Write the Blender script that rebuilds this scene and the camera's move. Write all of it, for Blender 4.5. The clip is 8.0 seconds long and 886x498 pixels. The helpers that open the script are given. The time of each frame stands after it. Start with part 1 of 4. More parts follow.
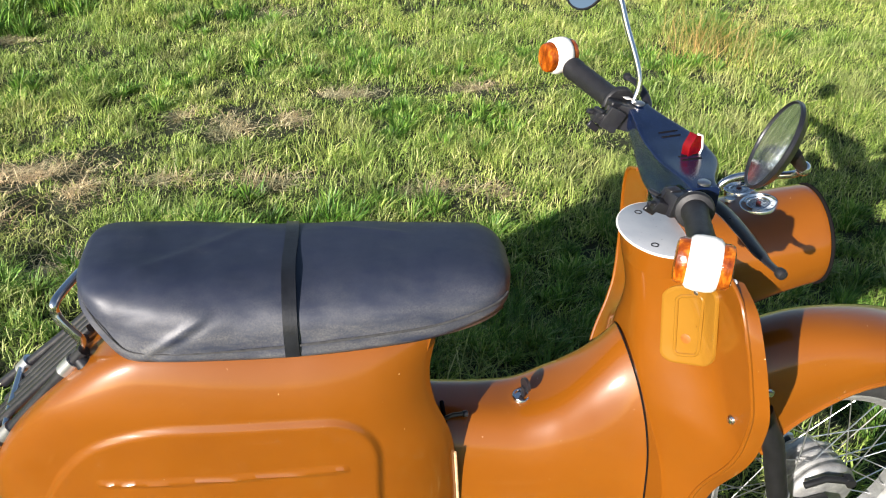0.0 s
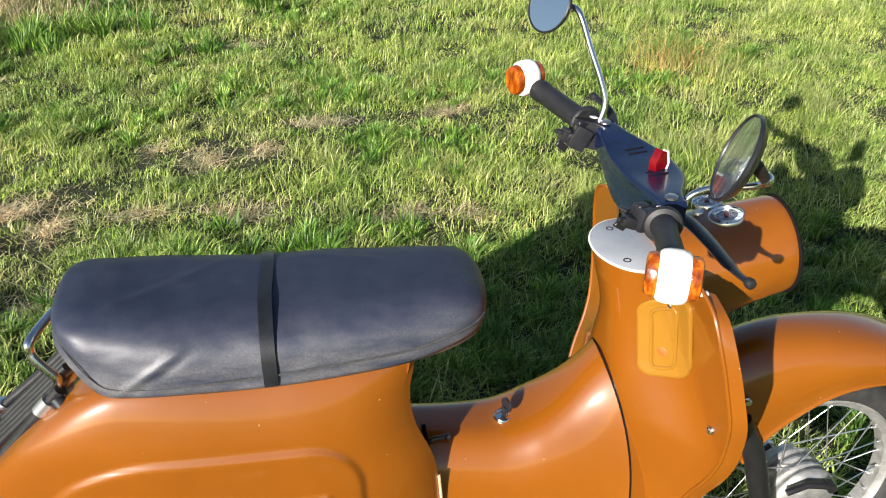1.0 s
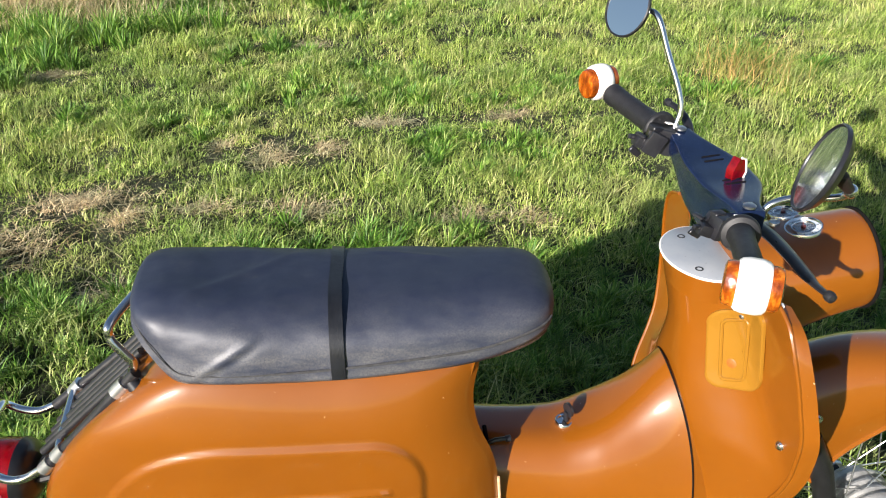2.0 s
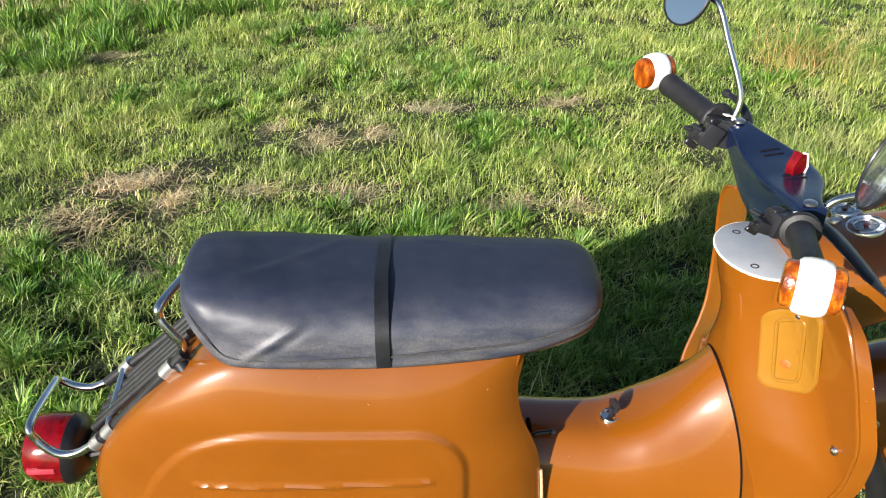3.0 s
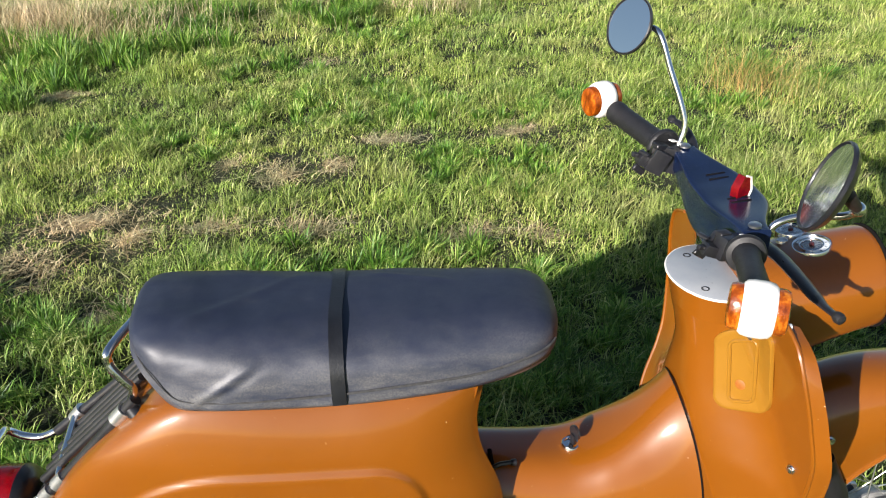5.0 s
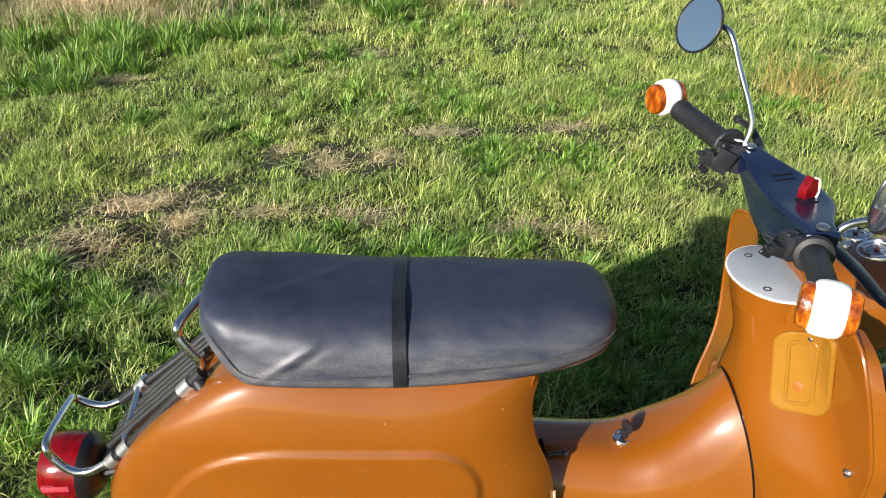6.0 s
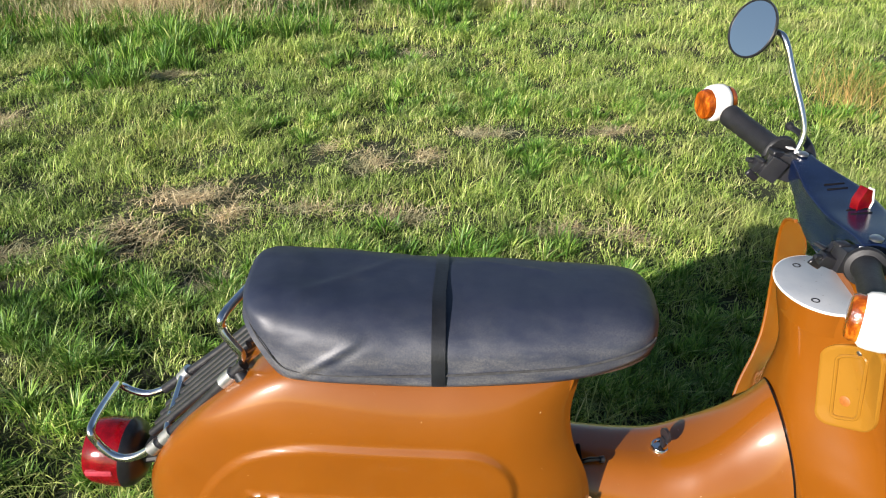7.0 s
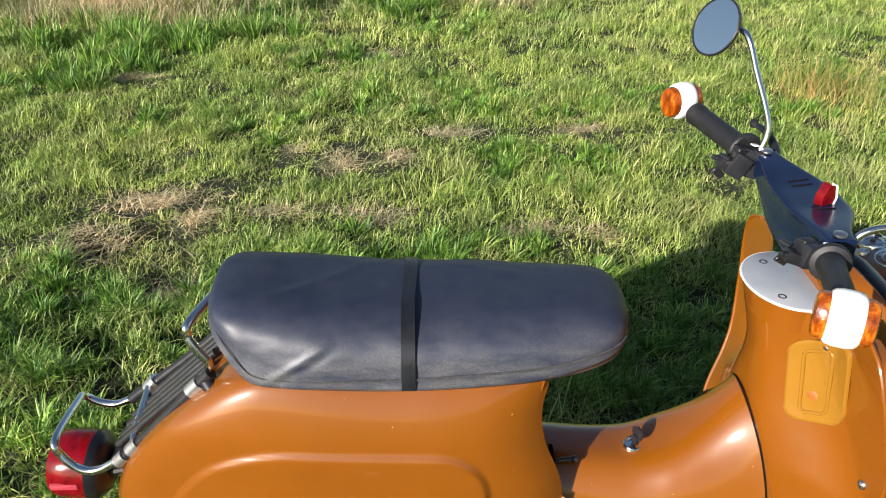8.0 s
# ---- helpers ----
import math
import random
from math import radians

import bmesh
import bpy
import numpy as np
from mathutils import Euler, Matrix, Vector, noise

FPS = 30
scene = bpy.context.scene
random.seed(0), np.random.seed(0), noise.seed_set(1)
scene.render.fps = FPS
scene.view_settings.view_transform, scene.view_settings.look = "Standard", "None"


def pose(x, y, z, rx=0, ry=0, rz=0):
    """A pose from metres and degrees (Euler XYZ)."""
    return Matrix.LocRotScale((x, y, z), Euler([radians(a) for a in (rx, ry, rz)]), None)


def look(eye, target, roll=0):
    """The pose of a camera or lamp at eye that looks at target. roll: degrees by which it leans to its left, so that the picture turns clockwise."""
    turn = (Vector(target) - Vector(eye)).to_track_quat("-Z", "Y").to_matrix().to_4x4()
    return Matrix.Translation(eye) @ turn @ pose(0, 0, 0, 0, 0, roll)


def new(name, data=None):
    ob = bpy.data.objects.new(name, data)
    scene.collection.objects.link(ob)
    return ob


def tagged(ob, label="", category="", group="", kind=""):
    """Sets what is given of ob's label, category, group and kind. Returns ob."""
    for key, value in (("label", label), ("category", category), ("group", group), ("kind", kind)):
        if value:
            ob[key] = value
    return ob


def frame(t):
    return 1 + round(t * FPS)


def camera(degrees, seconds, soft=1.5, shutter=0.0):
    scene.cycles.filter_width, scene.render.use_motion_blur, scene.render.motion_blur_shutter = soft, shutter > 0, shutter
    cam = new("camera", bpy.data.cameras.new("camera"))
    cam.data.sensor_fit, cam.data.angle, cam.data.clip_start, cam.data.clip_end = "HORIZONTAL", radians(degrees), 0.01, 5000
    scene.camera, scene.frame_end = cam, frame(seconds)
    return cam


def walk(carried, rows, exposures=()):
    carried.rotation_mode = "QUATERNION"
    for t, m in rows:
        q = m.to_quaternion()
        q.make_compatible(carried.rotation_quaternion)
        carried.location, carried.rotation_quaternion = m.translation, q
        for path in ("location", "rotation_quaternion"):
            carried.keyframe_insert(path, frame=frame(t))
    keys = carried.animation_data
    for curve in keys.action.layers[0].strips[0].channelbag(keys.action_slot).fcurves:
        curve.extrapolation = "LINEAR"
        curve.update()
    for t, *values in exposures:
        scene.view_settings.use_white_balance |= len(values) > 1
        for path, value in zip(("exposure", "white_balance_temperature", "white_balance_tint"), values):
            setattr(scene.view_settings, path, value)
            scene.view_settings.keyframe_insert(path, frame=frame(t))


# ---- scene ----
cam = camera(57.85, 8.0, soft=1.1)
# seconds, eye x y z, turn about z, tilt from straight down, roll about the line of sight
PATH = [
    (0.0, 0.531, -1.095, 1.489, -5.34, 58.81, 1.01),
    (0.2, 0.535, -1.098, 1.489, -6.20, 59.13, 0.77),
    (0.5, 0.540, -1.103, 1.490, -6.86, 59.69, 0.01),
    (0.8, 0.538, -1.104, 1.492, -7.00, 60.28, -0.34),
    (1.0, 0.537, -1.104, 1.493, -7.05, 60.52, -0.43),
    (1.2, 0.533, -1.105, 1.494, -6.96, 60.62, -0.21),
    (1.5, 0.527, -1.107, 1.496, -6.48, 60.99, 0.23),
    (1.8, 0.517, -1.108, 1.493, -4.36, 61.01, 0.03),
    (2.0, 0.511, -1.108, 1.491, -2.71, 60.79, -0.43),
    (2.2, 0.508, -1.106, 1.498, -0.25, 60.18, -1.35),
    (3.3, 0.507, -1.093, 1.489, 1.37, 59.81, -1.20),
    (3.5, 0.505, -1.093, 1.491, 1.33, 60.58, -2.20),
    (3.7, 0.503, -1.093, 1.493, 0.77, 61.84, -3.06),
    (4.0, 0.500, -1.092, 1.497, 0.20, 61.58, -2.24),
    (4.2, 0.511, -1.089, 1.499, 0.53, 61.43, -2.14),
    (4.3, 0.516, -1.087, 1.499, -0.07, 61.26, -2.36),
    (4.5, 0.527, -1.084, 1.501, -2.49, 61.40, -1.58),
    (4.7, 0.530, -1.085, 1.498, -2.03, 61.84, -1.68),
    (5.8, 0.494, -1.107, 1.492, -0.81, 61.51, -0.31),
    (6.0, 0.483, -1.112, 1.496, 1.05, 61.50, -0.50),
    (6.3, 0.476, -1.115, 1.497, 2.45, 61.55, -0.46),
    (6.5, 0.471, -1.117, 1.497, 3.84, 61.41, -0.57),
    (6.8, 0.476, -1.115, 1.496, 3.92, 61.46, 0.02),
    (7.0, 0.480, -1.113, 1.495, 4.31, 61.59, -0.36),
    (7.3, 0.487, -1.109, 1.495, 2.73, 61.70, -0.49),
    (7.5, 0.491, -1.106, 1.495, 3.08, 61.60, -0.90),
    (7.8, 0.489, -1.103, 1.495, 2.47, 61.55, -0.51),
    (8.0, 0.487, -1.101, 1.495, 2.13, 61.51, -0.36),
]
walk(cam, [(t, pose(x, y, z, tilt, 0, turn) @ pose(0, 0, 0, 0, 0, roll)) for t, x, y, z, turn, tilt, roll in PATH],
     exposures=[(0.0, 1.32), (1.5, 1.32), (3.5, 1.28), (4.5, 1.19), (8.0, 1.17)])

# ---------------------------------------------------------------- light
SUN_HEIGHT, SUN_WAY = 19.5, 51.2   # degrees; the way in which the light travels, from +x towards +y
world = bpy.data.worlds.new("sky")
scene.world = world
world.use_nodes = True
sky = world.node_tree.nodes.new("ShaderNodeTexSky")
sky.sky_type = "NISHITA"
sky.sun_disc = False
sky.sun_elevation = radians(SUN_HEIGHT)
sky.sun_rotation = radians(270 - SUN_WAY)
sky.air_density, sky.dust_density = 1.0, 0.8
world.node_tree.links.new(sky.outputs[0], world.node_tree.nodes["Background"].inputs[0])
world.node_tree.nodes["Background"].inputs[1].default_value = 0.051
sun = new("sun", bpy.data.lights.new("sun", "SUN"))
sun.data.energy, sun.data.angle, sun.data.color = 4.7, radians(0.5), (1.0, 0.93, 0.87)
a, b = radians(SUN_WAY), radians(SUN_HEIGHT)
way = Vector((math.cos(a) * math.cos(b), math.sin(a) * math.cos(b), -math.sin(b)))
sun.matrix_world = look((-20, -25, 15), Vector((-20, -25, 15)) + way)


# ---------------------------------------------------------------- materials
class Mat:
    """A small node-material builder."""

    def __init__(self, name, colour=(0.5, 0.5, 0.5), rough=0.5, metal=0.0, coat=0.0, coat_rough=0.05):
        self.m = bpy.data.materials.new(name)
        self.m.use_nodes = True
        self.t = self.m.node_tree
        self.p = self.t.nodes["Principled BSDF"]
        self.set("Base Color", (*colour, 1))
        self.set("Roughness", rough)
        self.set("Metallic", metal)
        self.set("Coat Weight", coat)
        self.set("Coat Roughness", coat_rough)
        self.co = self.node("ShaderNodeTexCoord").outputs["Object"]

    def set(self, name, value):
        self.p.inputs[name].default_value = value

    def node(self, kind, **sockets):
        n = self.t.nodes.new(kind)
        for k, v in sockets.items():
            n.inputs[k.replace("_", " ")].default_value = v
        return n

    def link(self, a, b):
        self.t.links.new(a, b)

    def noise(self, scale, detail=4.0, rough=0.55, stretch=None):
        n = self.node("ShaderNodeTexNoise", Scale=scale, Detail=detail, Roughness=rough)
        src = self.co
        if stretch:
            mp = self.node("ShaderNodeMapping")
            mp.inputs["Scale"].default_value = stretch
            self.link(self.co, mp.inputs["Vector"])
            src = mp.outputs[0]
        self.link(src, n.inputs["Vector"])
        return n.outputs["Fac"]

    def ramp(self, fac, stops):
        r = self.t.nodes.new("ShaderNodeValToRGB")
        els = r.color_ramp.elements
        while len(els) < len(stops):
            els.new(0.5)
        for e, (pos, col) in zip(els, stops):
            e.position = pos
            e.color = (*col, 1) if len(col) == 3 else col
        self.link(fac, r.inputs[0])
        return r.outputs[0]

    def mix(self, fac, a, b, mode="MIX"):
        n = self.t.nodes.new("ShaderNodeMix")
        n.data_type, n.blend_type = "RGBA", mode
        for src, i in ((fac, 0), (a, 6), (b, 7)):
            if isinstance(src, (int, float)):
                n.inputs[i].default_value = src
            elif isinstance(src, tuple):
                n.inputs[i].default_value = (*src, 1)
            else:
                self.link(src, n.inputs[i])
        return n.outputs[2]

    def colour(self, out):
        self.link(out, self.p.inputs["Base Color"])

    def rough(self, fac, lo, hi):
        mr = self.node("ShaderNodeMapRange", To_Min=lo, To_Max=hi)
        self.link(fac, mr.inputs[0])
        self.link(mr.outputs[0], self.p.inputs["Roughness"])

    def bump(self, fac, strength, distance=0.002):
        bp = self.node("ShaderNodeBump", Strength=strength, Distance=distance)
        old = self.p.inputs["Normal"].links
        if old:
            self.link(old[0].from_socket, bp.inputs["Normal"])
        self.link(fac, bp.inputs["Height"])
        self.link(bp.outputs[0], self.p.inputs["Normal"])


def paint(name, base, dark, chip):
    """Brush-worn enamel: slow tone changes, orange peel, small pale chips."""
    k = Mat(name, base, 0.35, 0, 0.9, 0.2)
    k.set("Specular IOR Level", 0.18)
    k.set("Coat IOR", 1.6)
    tone = k.ramp(k.noise(5, 5), [(0.3, dark), (0.7, base)])
    chips = k.ramp(k.noise(130, 3, 0.6), [(0.750, (0, 0, 0)), (0.775, (1, 1, 1))])
    k.colour(k.mix(chips, tone, chip))
    k.rough(k.noise(14, 6), 0.3, 0.45)
    worn = k.node("ShaderNodeMapRange", To_Min=0.05, To_Max=0.11)
    k.link(k.noise(11, 7, 0.6), worn.inputs[0])
    k.link(worn.outputs[0], k.p.inputs["Coat Roughness"])
    k.bump(k.noise(7, 2), 0.06, 0.01)
    k.bump(k.noise(350, 2), 0.05, 0.001)
    return k.m


ORANGE = paint("orange_paint", (0.205, 0.062, 0.0034), (0.176, 0.052, 0.0028), (0.75, 0.55, 0.35))
OCHRE = paint("ochre_paint", (0.265, 0.124, 0.013), (0.235, 0.105, 0.010), (0.45, 0.12, 0.02))


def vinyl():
    """Worn black vinyl: the sky's navy sheen put into the base tone, fine grain, grey dust caught along the lower
    sides.
    """
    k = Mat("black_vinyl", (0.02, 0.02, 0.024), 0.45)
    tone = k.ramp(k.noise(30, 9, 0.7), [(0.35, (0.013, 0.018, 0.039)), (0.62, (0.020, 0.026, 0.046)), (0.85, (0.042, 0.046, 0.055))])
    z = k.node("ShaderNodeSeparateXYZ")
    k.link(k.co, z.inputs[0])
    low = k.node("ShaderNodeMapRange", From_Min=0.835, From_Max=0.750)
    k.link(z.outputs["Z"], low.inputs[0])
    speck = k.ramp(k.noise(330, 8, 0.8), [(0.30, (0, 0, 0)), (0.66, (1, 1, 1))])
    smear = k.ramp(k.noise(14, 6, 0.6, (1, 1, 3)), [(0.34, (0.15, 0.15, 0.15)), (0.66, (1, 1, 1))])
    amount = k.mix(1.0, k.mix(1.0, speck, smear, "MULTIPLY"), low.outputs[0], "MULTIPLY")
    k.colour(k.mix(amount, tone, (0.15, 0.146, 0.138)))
    k.rough(k.noise(40, 8), 0.42, 0.58)
    k.bump(k.noise(4, 3, 0.5, (1, 2.2, 2.2)), 0.3, 0.02)
    k.bump(k.noise(60, 4, 0.6), 0.12, 0.003)
    k.bump(k.noise(420, 3), 0.15, 0.0008)
    return k.m


def simple(name, colour, rough, metal=0.0, vary=0.25, scale=30.0, bump=0.1, coat=0.0):
    k = Mat(name, colour, rough, metal, coat)
    k.colour(k.ramp(k.noise(scale, 6, 0.65), [(0.3, tuple(c * (1 - vary) for c in colour)), (0.7, tuple(min(1, c * (1 + vary)) for c in colour))]))
    k.rough(k.noise(scale * 1.7, 5), max(0.02, rough - 0.1), rough + 0.12)
    if bump:
        k.bump(k.noise(scale * 8, 3), bump, 0.001)
    return k.m


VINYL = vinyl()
STRAP = simple("strap_vinyl", (0.010, 0.011, 0.014), 0.36, 0, 0.3, 40, 0.3)
STITCH = simple("grey_piping", (0.035, 0.035, 0.037), 0.8, 0, 0.4, 120, 0.3)
BLACK = simple("black_plastic", (0.013, 0.013, 0.016), 0.32, 0, 0.35, 30, 0.1, 0.2)
GLOSS_BLACK = simple("glossy_black_plastic", (0.005, 0.011, 0.036), 0.2, 0, 0.3, 20, 0.04, 0.0)
RUBBER = simple("grip_rubber", (0.011, 0.011, 0.013), 0.5, 0, 0.3, 60, 0.3)
TYRE = simple("tyre_rubber", (0.022, 0.022, 0.022), 0.75, 0, 0.4, 60, 0.3)
CHROME = simple("chrome", (0.75, 0.76, 0.78), 0.14, 1.0, 0.12, 30, 0.05)
BRIGHT = simple("polished_aluminium", (0.58, 0.59, 0.61), 0.30, 0.9, 0.08, 60, 0.1)
STEEL = simple("zinc_steel", (0.55, 0.55, 0.55), 0.34, 1.0, 0.25, 60, 0.1)
ALU = simple("oxidised_aluminium", (0.42, 0.42, 0.41), 0.5, 0.75, 0.3, 45, 0.25)
DARK_METAL = simple("dark_metal", (0.010, 0.010, 0.011), 0.45, 0.1, 0.4, 40, 0.2)
CREAM = simple("white_plastic", (0.82, 0.80, 0.76), 0.35, 0, 0.05, 20, 0.05, 0.2)
RED = simple("red_lens", (0.13, 0.001, 0.004), 0.13, 0, 0.45, 60, 0.12, 0.0)
PINK = simple("lens_highlight_pink", (0.36, 0.04, 0.06), 0.35, 0, 0.3, 160, 0.3, 0.0)
DIAL = simple("dial_face", (0.70, 0.76, 0.82), 0.3, 0.2, 0.25, 90, 0.05, 0.6)
GAP = simple("seam_rubber", (0.006, 0.005, 0.005), 0.9, 0, 0.2, 60, 0.1)
GAP.node_tree.nodes["Principled BSDF"].inputs["Specular IOR Level"].default_value = 0.1
MIRROR = Mat("mirror_glass", (0.86, 0.88, 0.9), 0.02, 1.0).m


def scratched_glare_mirror():
    k = Mat("old_mirror_glass", (0.4, 0.45, 0.46), 0.08, 0.9)
    # the whitish glare along the scratches is put into the tint as pale streaks
    k.colour(k.ramp(k.noise(38, 5, 0.6, (1, 2.5, 0.35)), [(0.38, (0.20, 0.25, 0.25)), (0.55, (0.42, 0.47, 0.48)), (0.70, (0.80, 0.86, 0.92))]))
    k.rough(k.noise(60, 5, 0.6, (1, 2.5, 0.4)), 0.03, 0.2)
    return k.m


OLD_MIRROR = scratched_glare_mirror()


def amber_lens():
    """Pressed amber plastic; the bright glints of its prisms are put into the colour."""
    k = Mat("amber_lens", (0.4, 0.1, 0.005), 0.2, 0, 0.5)
    k.colour(k.ramp(k.noise(70, 4, 0.6, (1, 1, 0.45)), [(0.34, (0.11, 0.018, 0.001)), (0.52, (0.26, 0.052, 0.003)), (0.70, (0.62, 0.21, 0.015))]))
    k.bump(k.noise(260, 2), 0.5, 0.002)
    return k.m


def grey_plate():
    """Grey paint, dulled, with grit and small rusty chips."""
    k = Mat("grey_plate", (0.30, 0.32, 0.35), 0.34, 0.1)
    tone = k.ramp(k.noise(14, 5), [(0.3, (0.26, 0.29, 0.33)), (0.7, (0.34, 0.36, 0.39))])
    chips = k.ramp(k.noise(150, 4, 0.65), [(0.68, (0, 0, 0)), (0.71, (1, 1, 1))])
    k.colour(k.mix(chips, tone, (0.10, 0.065, 0.035)))
    k.rough(k.noise(40, 5), 0.28, 0.48)
    return k.m


AMBER = amber_lens()
PLATE = grey_plate()
LAMP_GLASS = Mat("lamp_glass", (0.7, 0.73, 0.75), 0.08, 0.3, 1.0).m


def soil():
    """Dark turf soil; further off, where no blade can be told apart, the green and straw of the meadow itself."""
    k = Mat("turf_soil", (0.06, 0.07, 0.02), 0.95)
    big = k.ramp(k.noise(0.8, 6), [(0.35, (0.024, 0.032, 0.010)), (0.6, (0.042, 0.052, 0.016)), (0.8, (0.10, 0.085, 0.042))])
    fine = k.ramp(k.noise(40, 8, 0.7), [(0.3, (0.35, 0.35, 0.3)), (0.75, (1.0, 1.0, 1.0))])
    near = k.mix(0.8, big, fine, "MULTIPLY")
    sward = k.ramp(k.noise(9, 9, 0.75), [(0.3, (0.05, 0.085, 0.018)), (0.55, (0.13, 0.19, 0.045)), (0.78, (0.25, 0.27, 0.10))])
    patch = k.ramp(k.noise(0.35, 5), [(0.4, (0.75, 0.85, 0.7)), (0.7, (1.2, 1.1, 1.0))])
    far = k.mix(1.0, sward, patch, "MULTIPLY")
    dist = k.node("ShaderNodeVectorMath")
    dist.operation = "DISTANCE"
    dist.inputs[1].default_value = (0.5, 2.5, 0)
    k.link(k.co, dist.inputs[0])
    away = k.node("ShaderNodeMapRange", From_Min=3.5, From_Max=7.0)
    k.link(dist.outputs["Value"], away.inputs[0])
    k.colour(k.mix(away.outputs[0], near, far))
    k.bump(k.noise(30, 8, 0.7), 0.9, 0.03)
    return k.m


def blade(name, stops, back=0.25, olive=(0.50, 0.45, 0.21)):
    """Leaf material: each blade takes its own tone; light also comes through."""
    k = Mat(name, stops[0][1], 0.5)
    rnd = k.node("ShaderNodeNewGeometry").outputs["Random Per Island"]
    tone = k.ramp(rnd, stops)
    slow = k.ramp(k.noise(1.3, 4), [(0.32, (0.66, 0.78, 0.62)), (0.68, (1.20, 1.12, 1.0))])
    tuft = k.ramp(k.noise(6.5, 4, 0.6), [(0.34, (0.58, 0.64, 0.56)), (0.66, (1.18, 1.16, 1.10))])
    col = k.mix(1.0, k.mix(1.0, tone, slow, "MULTIPLY"), tuft, "MULTIPLY")
    tired = k.ramp(k.noise(2.3, 5, 0.6), [(0.50, (0, 0, 0)), (0.72, (0.55, 0.55, 0.55))])
    col = k.mix(tired, col, olive)
    k.colour(col)
    tr = k.t.nodes.new("ShaderNodeBsdfTranslucent")
    k.link(col, tr.inputs[0])
    mx = k.t.nodes.new("ShaderNodeMixShader")
    mx.inputs[0].default_value = back
    k.link(k.p.outputs[0], mx.inputs[1])
    k.link(tr.outputs[0], mx.inputs[2])
    k.link(mx.outputs[0], k.t.nodes["Material Output"].inputs[0])
    return k.m


SOIL = soil()
GRASS = blade("grass_blades", [(0.0, (0.11, 0.195, 0.034)), (0.35, (0.26, 0.375, 0.072)), (0.75, (0.51, 0.63, 0.18)), (1.0, (0.82, 0.78, 0.44))], 0.30)
LUSH = blade("lush_grass", [(0.0, (0.05, 0.125, 0.019)), (0.5, (0.135, 0.30, 0.040)), (0.85, (0.32, 0.49, 0.095)), (1.0, (0.54, 0.60, 0.27))], 0.27, (0.20, 0.29, 0.07))
STRAW = blade("straw", [(0.0, (0.24, 0.17, 0.10)), (0.4, (0.60, 0.47, 0.32)), (1.0, (0.95, 0.85, 0.66))], 0.2, (0.58, 0.47, 0.33))
RUSSET = blade("russet_grass", [(0.0, (0.17, 0.28, 0.06)), (0.45, (0.36, 0.33, 0.11)), (0.7, (0.50, 0.32, 0.13)), (1.0, (0.70, 0.50, 0.25))], 0.25, (0.46, 0.33, 0.14))


# ---------------------------------------------------------------- mesh helpers
def mesh_from(name, verts, faces, mat, sharp=40, smooth=True):
    me = bpy.data.meshes.new(name)
    me.from_pydata([tuple(map(float, v)) for v in verts], [], [tuple(map(int, q)) for q in faces])
    me.materials.append(mat)
    me.validate()
    bm = bmesh.new()
    bm.from_mesh(me)
    bmesh.ops.recalc_face_normals(bm, faces=bm.faces)
    bm.to_mesh(me)
    bm.free()
    if smooth:
        me.polygons.foreach_set("use_smooth", [True] * len(me.polygons))
        me.set_sharp_from_angle(angle=radians(sharp))
    return me


def part(name, geo, mat, parent, label="", sharp=40):
    """One mesh object under a thing or a part; geo is (verts, faces), in world places."""
    ob = new(name, mesh_from(name, geo[0], geo[1], mat, sharp))
    if parent is not None:
        ob.parent = parent
        top = parent
        while top.parent:
            top = top.parent
        if parent is top:
            ob.matrix_parent_inverse = Matrix.Translation(-top.location)
    return tagged(ob, label)


def join(*geos):
    v, q = [], []
    for gv, gf in geos:
        n = len(v)
        v += [tuple(p) for p in gv]
        q += [tuple(i + n for i in face) for face in gf]
    return v, q


def moved(geo, m):
    return [tuple(m @ Vector(p)) for p in geo[0]], geo[1]


def grid(rows, wrap=False, cap=False):
    """Faces over a table of points; wrap joins the last column to the first; cap closes the first and the last row."""
    nu, nv = len(rows), len(rows[0])
    v = [tuple(p) for r in rows for p in r]
    q = []
    for i in range(nu - 1):
        for j in range(nv if wrap else nv - 1):
            k = (j + 1) % nv
            q.append((i * nv + j, i * nv + k, (i + 1) * nv + k, (i + 1) * nv + j))
    if cap:
        q.append(tuple(range(nv)))
        q.append(tuple(range((nu - 1) * nv, nu * nv)))
    return v, q


def thick(rows, t):
    """A sheet of that thickness from a table of points, with closed edges."""
    P = np.array(rows, float)
    du, dv = np.gradient(P, axis=0), np.gradient(P, axis=1)
    n = np.cross(du, dv)
    n /= np.linalg.norm(n, axis=2, keepdims=True) + 1e-9
    Q = P + n * t
    nu, nv = P.shape[:2]
    v1, f1 = grid(P)
    v2, f2 = grid(Q)
    o = nu * nv
    q = f1 + [tuple(i + o for i in reversed(x)) for x in f2]
    ring = [j for j in range(nv)] + [i * nv + nv - 1 for i in range(1, nu)] + [(nu - 1) * nv + j for j in range(nv - 2, -1, -1)] + [i * nv for i in range(nu - 2, 0, -1)]
    for a_, b_ in zip(ring, ring[1:] + ring[:1]):
        q.append((a_, b_, b_ + o, a_ + o))
    return v1 + v2, q


